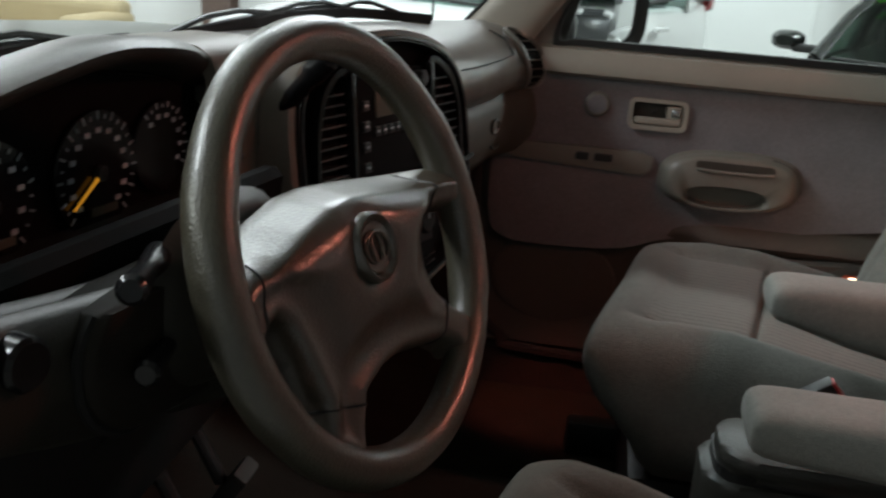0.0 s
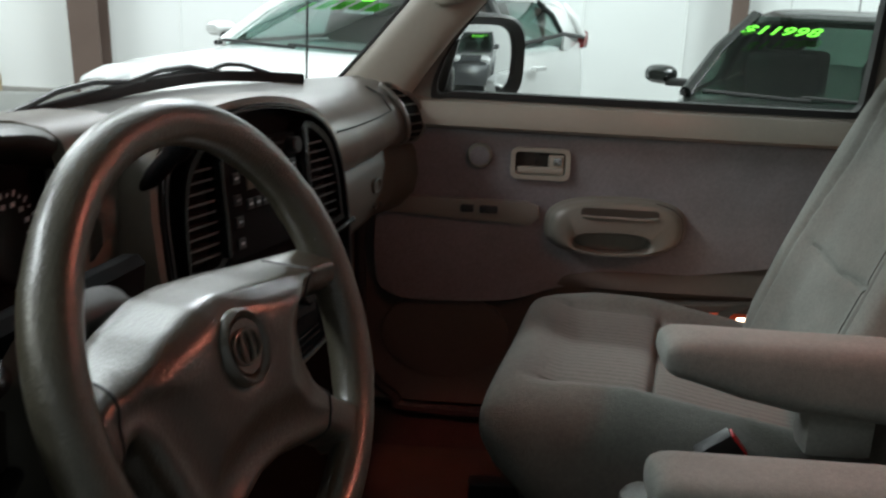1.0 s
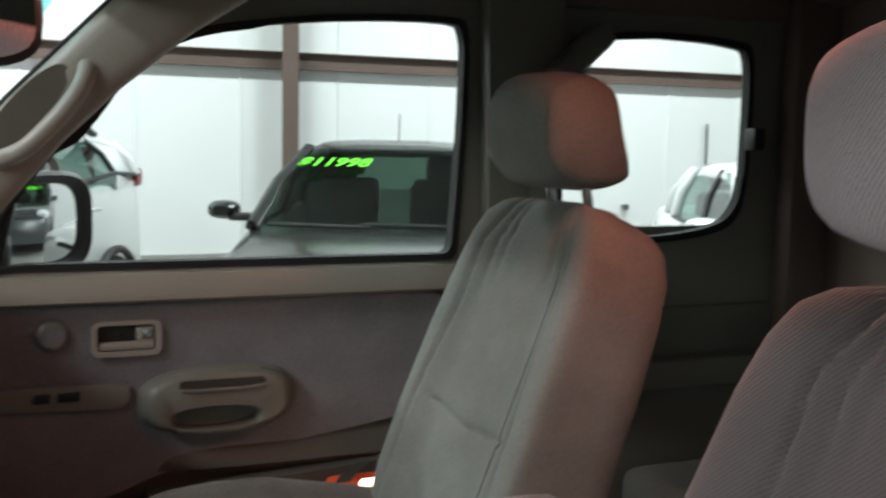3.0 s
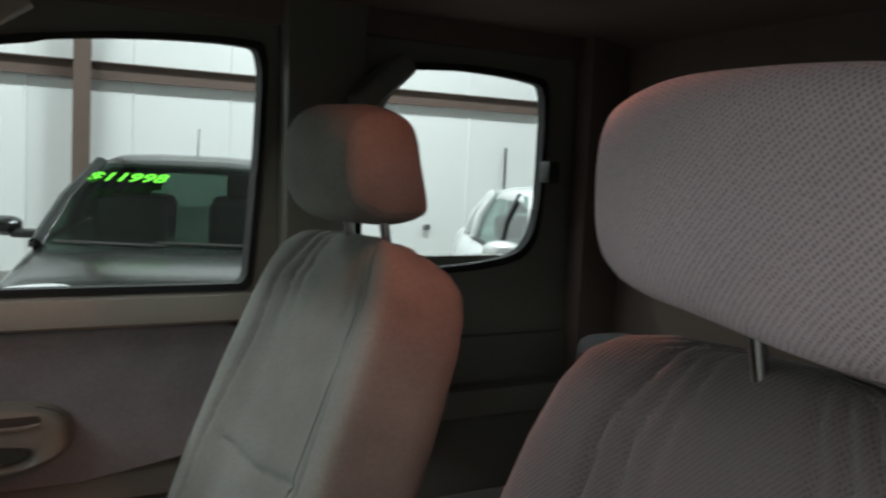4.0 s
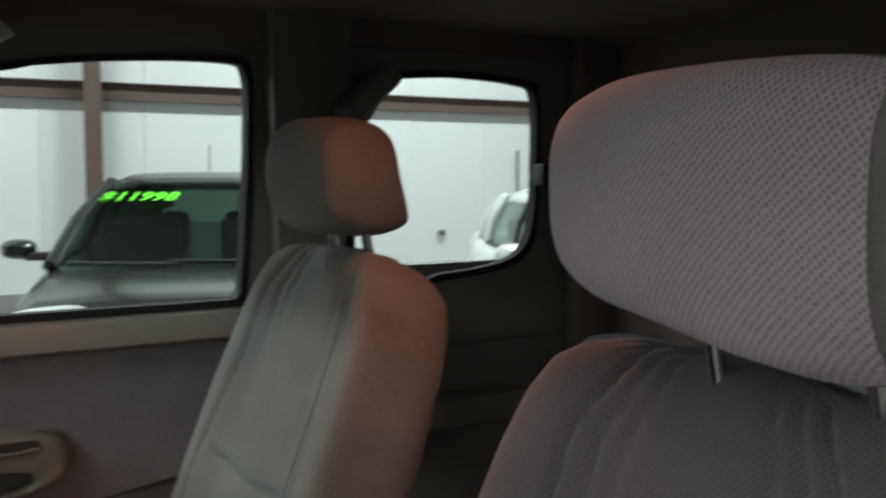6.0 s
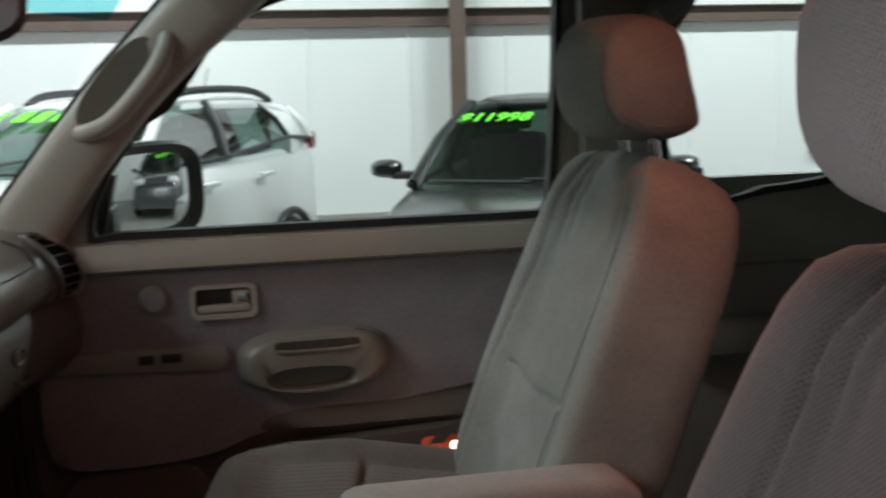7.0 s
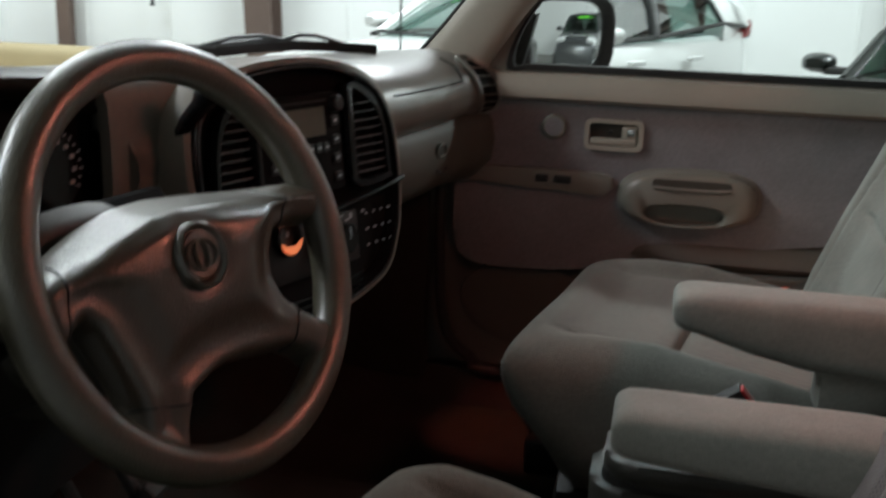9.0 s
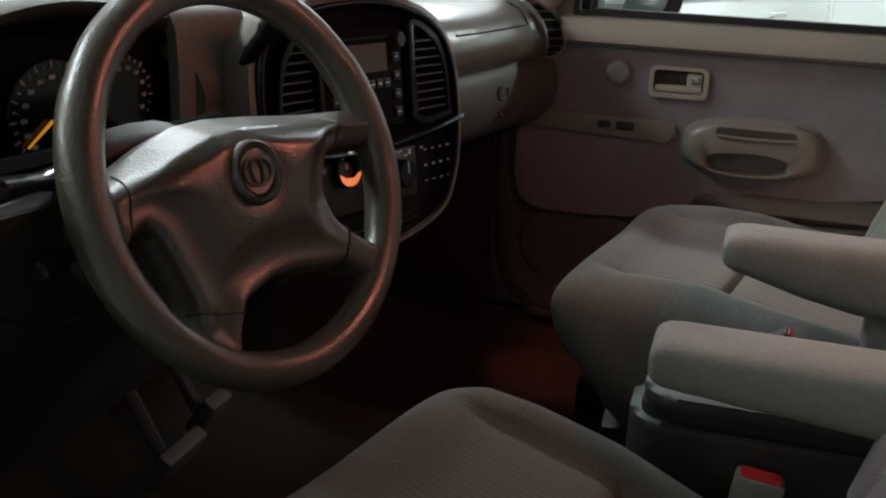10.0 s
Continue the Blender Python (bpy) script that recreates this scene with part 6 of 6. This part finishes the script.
            lpart("side_window", bm, glass, c, "tinted side window", 40)
        if rails or quarter:
            skin = []
            for k in np.linspace(0, 1, 7):
                lo_p, hi_p = both(C0, s).lerp(both(D0, s), k), both(C1, s).lerp(both(D1, s), k)
                lo_p.y -= s * 0.055 * k
                skin.append([lo_p + Vector((0, s * 0.022, -0.12)), lo_p + Vector((0, s * 0.024, 0)), lo_p.lerp(hi_p, 0.3) + Vector((0, s * 0.032, 0)), lo_p.lerp(hi_p, 0.65) + Vector((0, s * 0.028, 0)), hi_p + Vector((0, s * 0.006, 0)), hi_p + Vector((0, -s * 0.05, 0.035))])
            lpart("rear_quarter", thick(skin, (0, -s * 0.02, 0)), paint, body, "", 60)
        if deck > hood + 0.05 and not rails:
            e0, e1 = both(C0, s).lerp(both(D0, s), 0.0 if rails else 0.40), both(C1, s).lerp(both(D1, s), 0.0 if rails else 0.22)
            mid0, mid1 = (e0 + e1) / 2 + Vector((0, s * 0.036, 0)), (both(D0, s) + both(D1, s)) / 2 + Vector((-0.02, s * 0.034, 0))
            foot = Vector((0, 0, -0.09 if rails else 0))
            own = loft([[e0 + Vector((0, s * 0.004, 0)) + foot, mid0, e1 + Vector((0, s * 0.004, 0)) - foot * 0.4], [both(D0, s) + Vector((-0.03, 0, 0)), mid1, both(D1, s) + Vector((-0.03, 0, 0))]], cap=False, closed=False)
            lpart("rear_quarter", own, paint, body, "", 50)
        lpart("window_line", tube([both(A0, s) + Vector((0.05, s * 0.01, 0)), both(B0, s) + Vector((0, s * 0.01, 0)), both(C0, s) + Vector((0, s * 0.01, 0)), both(D0, s) + Vector((0, s * 0.01, 0))], 0.016, 8), BLACK, c, "black window trim")
        # mirror
        mx = lpart("wing_mirror", loft([ring((ws_foot - 0.22 + o, s * (hw + 0.09 - (folded if s > 0 else 0)), belt + 0.075), (0, 1, 0), (0, 0, 1), 0.12 * k * mirror_k, 0.07 * k * mirror_k, 20, 2.6) for o, k in ((-0.05, 0.9), (0.0, 1.0), (0.06, 0.85), (0.10, 0.5))]), paint, c, "door mirror", 50)
        lpart("mirror_arm", box(ws_foot - 0.25, ws_foot - 0.15, min(s * by, s * (hw + 0.05)), max(s * by, s * (hw + 0.05)), belt + 0.015, belt + 0.06, 0.012), BLACK, mx)
        lpart("headlamp", loft([ring((hl * (0.955 - o), s * hw * 0.66, hood - 0.17 + o * 0.6), (0, 1, -0.1 * s), (0.25, 0, 1), 0.2 * k, 0.075 * k, 20, 2.8) for o, k in ((0.06, 1.0), (0.0, 0.95), (-0.022, 0.7))]), HEADLAMP, body, "clear headlamp", 50)
        if tail_lamps:
            lpart("tail_lamp", loft([ring((-hl * 0.965 - o, s * hw * 0.82, deck - (0.10 if deck < hood + 0.05 else 0.02)), (0, 1, 0), (0, 0, 1), 0.030 * k, 0.07 * k, 18, 3) for o, k in ((-0.08, 1.0), (0.0, 1.0), (0.02, 0.8))]), TAIL_RED, body, "red tail lamp", 50)
        for hx in (-0.02, -0.43):
            lpart("door_handle", box(hl * hx, hl * (hx + 0.09), s * hw - 0.03, s * hw + 0.015, belt - 0.13, belt - 0.10, 0.006), paint, body)
        if rails:
            lpart("roof_rail", tube(spline([(ws_top - 0.12, s * ry * 0.95, roof - 0.05), (ws_top - 0.30, s * ry * 0.95, roof + 0.012), (ws_top - 0.8, s * ry * 0.95, roof + 0.030), (tail + 0.55, s * ry * 0.95, roof + 0.012), (tail + 0.25, s * ry * 0.95, roof - 0.06)], 5), 0.026, 8), BLACK, c, "black roof rail")
    if rails:
        for s in (1, -1):
            e0, e1 = both(B0, s).lerp(both(C0, s), 0.35), both(B0, s).lerp(both(C0, s), 0.75)
            up_ = (both(B1, s) - both(B0, s)) * 0.75
            drop = Vector((0, -s * 0.05, 0))
            bm = loft([[e0 + drop, e1 + drop, e1 + up_ + drop, e0 + up_ + drop], [q + drop * 1.1 for q in (e0, e1, e1 + up_, e0 + up_)]])
            lpart("window_sheet", bm, PAINT_WHITE, c, "white sheet behind the side window", 0)
    # screens
    for (p, q, nm) in ((A0, A1, "windscreen"), (D0, D1, "rear_screen")):
        rows = []
        for k in (0, 0.5, 1):
            a = Vector(p).lerp(Vector(q), k)
            bow = 0.07 if nm == "windscreen" else -0.05
            rows.append([Vector((a.x + bow * (1 - f * f), a.y * f, a.z + 0.012 * math.sin(math.pi * k))) for f in np.linspace(-1, 1, 9)])
        lpart(nm, loft(rows, cap=False, closed=False), glass, c, "tinted screen glass", 50)
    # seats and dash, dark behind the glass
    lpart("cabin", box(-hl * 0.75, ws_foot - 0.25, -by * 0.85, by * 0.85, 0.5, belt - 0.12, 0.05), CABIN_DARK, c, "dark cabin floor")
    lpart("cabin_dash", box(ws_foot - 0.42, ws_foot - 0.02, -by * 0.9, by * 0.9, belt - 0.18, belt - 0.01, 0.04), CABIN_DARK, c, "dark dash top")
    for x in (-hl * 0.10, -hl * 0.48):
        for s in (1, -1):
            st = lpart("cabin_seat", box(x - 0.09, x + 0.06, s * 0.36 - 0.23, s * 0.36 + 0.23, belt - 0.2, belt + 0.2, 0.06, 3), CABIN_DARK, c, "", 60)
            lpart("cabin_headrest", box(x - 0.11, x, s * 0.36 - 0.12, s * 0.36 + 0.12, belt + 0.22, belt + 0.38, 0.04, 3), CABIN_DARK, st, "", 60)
    # unseen block added to stop the view through and darken the rear windows
    if rails:
        lpart("cargo_blocker", box(-hl * 0.80, -hl * 0.56, -ry * 0.88, ry * 0.88, belt - 0.15, roof - 0.15, 0.05), CABIN_DARK, c, "added dark block behind the rear windows", 0)
    # wipers along the foot of the windscreen
    lpart("wiper", tube([(ws_foot + 0.09, 0.55, belt + 0.02), (ws_foot + 0.10, -0.1, belt + 0.03)], 0.01, 6), BLACK, c, "black wiper")
    lpart("wiper", tube([(ws_foot + 0.11, -0.05, belt + 0.015), (ws_foot + 0.09, -0.62, belt + 0.025)], 0.01, 6), BLACK, c, "black wiper")
    lpart("grille", box(hl * 0.965, hl * 0.995, -hw * 0.34, hw * 0.34, hood - 0.33, hood - 0.17, 0.02), BLACK, body, "black front grille")
    lpart("aerial", tube([(tail + 0.35, 0.0, roof - 0.03), (tail + 0.22, 0.0, roof + 0.20)], 0.005, 6), BLACK, c, "thin roof aerial")
    # price across the top of the windscreen
    a, b = Vector((A0[0], 0, A0[2])), Vector((A1[0], 0, A1[2]))
    upv = (b - a).normalized()
    right = Vector((0, -1, 0))
    left_view = -right
    nrm = left_view.cross(upv)
    spot_ = a.lerp(b, 0.69) + Vector((0.085, 0, 0.025))
    if price:
        fc = bpy.data.curves.new("price", "FONT")
        fc.body, fc.size, fc.extrude, fc.shear, fc.offset, fc.align_x, fc.space_character = price, 0.142, 0.002, 0.35, 0.003, "LEFT", 1.02
        t = new("price_tmp", fc)
        dg = bpy.context.evaluated_depsgraph_get()
        me = bpy.data.meshes.new_from_object(t.evaluated_get(dg))
        bpy.data.objects.remove(t)
        bm = bmesh.new()
        bm.from_mesh(me)
        bm.transform(Matrix.Translation(spot_ + nrm * 0.012 + left_view * -0.55) @ Matrix(((*left_view, 0), (*upv, 0), (*nrm, 0), (0, 0, 0, 1))).transposed())
        lpart("price_writing", bm, GREEN_PAINT, c, "lime green painted price", 0)
    for i in range(bars):
        o = spot_ + nrm * 0.012 + left_view * (-0.46 + 0.135 * i)
        bm = box(0, 0.035 if i == 0 else 0.085, 0.01 * (i % 2), 0.125, -0.003, 0.003, m=Matrix.Translation(o) @ Matrix(((*left_view, 0), (*upv, 0), (*nrm, 0), (0, 0, 0, 1))).transposed() @ Matrix(((1, 0.35, 0, 0), (0, 1, 0, 0), (0, 0, 1, 0), (0, 0, 0, 1))))
        lpart("price_bar", bm, GREEN_PAINT, c, "lime green paint bar", 0)
    return c


def heading(x, y, deg):
    """A pose on the hall floor; deg turns the nose from +x towards +y."""
    return pose(x, y, 0, 0, 0, deg)


# dark grey car facing the truck
car("dark grey estate car with lime price on its windscreen", heading(2.32, 5.42, -112), 4.4, 1.68, PAINT_GREY, 1.53, 1.02, 1.10, tail=-1.75, top_w=0.62, price="$11998", glass=CAR_GLASS_DARK, mirror_k=0.8, folded=0.15)
# white crossover with roof rails
car("white crossover with black roof rails and lime paint", heading(-0.55, 5.92, -116.3), 4.12, 1.62, PAINT_WHITE, 1.585, 1.12, 1.22, tail=-1.78, top_w=0.66, rails=True, bars=5, ws=0.40, mirror_k=0.75)
# white saloon beyond the quarter window
car("white saloon car parked near the wall", heading(5.02, 4.4, -113.5), 4.5, 1.76, PAINT_WHITE, 1.42, 0.95, 1.0, tail=-1.15, tail_lamps=False, quarter=True)
# dark silver car behind the truck
car("dark silver car parked behind the truck", heading(10.3, 2.75, 196), 4.4, 1.8, PAINT_SILVER, 1.50, 0.98, 1.02, tail=-1.05, bars=5, glass=CAR_GLASS_DARK)

# tan sofa at the wall beyond the bonnet
sofa = thing("sofa", (-5.3, 7.5, 0), "long tan upholstered sofa against the white wall", "sofa")
part("base", box(-6.5, -4.15, 7.0, 7.9, 0.08, 0.30, 0.04), SOFA, sofa)
part("backrest", box(-6.45, -4.2, 7.68, 7.98, 0.28, 0.76, 0.10, 4), SOFA, sofa, "padded backrest", 60)
for x0, x1 in ((-6.5, -6.22), (-4.43, -4.15)):
    part("arm", box(x0, x1, 6.95, 7.95, 0.28, 0.66, 0.10, 4), SOFA, sofa, "rounded arm", 60)
for x0, x1 in ((-6.21, -5.33), (-5.32, -4.44)):
    part("seat_cushion", box(x0, x1, 7.0, 7.70, 0.30, 0.47, 0.06, 4), SOFA, sofa, "", 60)
for x in (-6.4, -4.25):
    for y in (7.1, 7.8):
        part("foot", box(x - 0.04, x + 0.04, y - 0.04, y + 0.04, 0, 0.09), BLACK, sofa, "", 0)
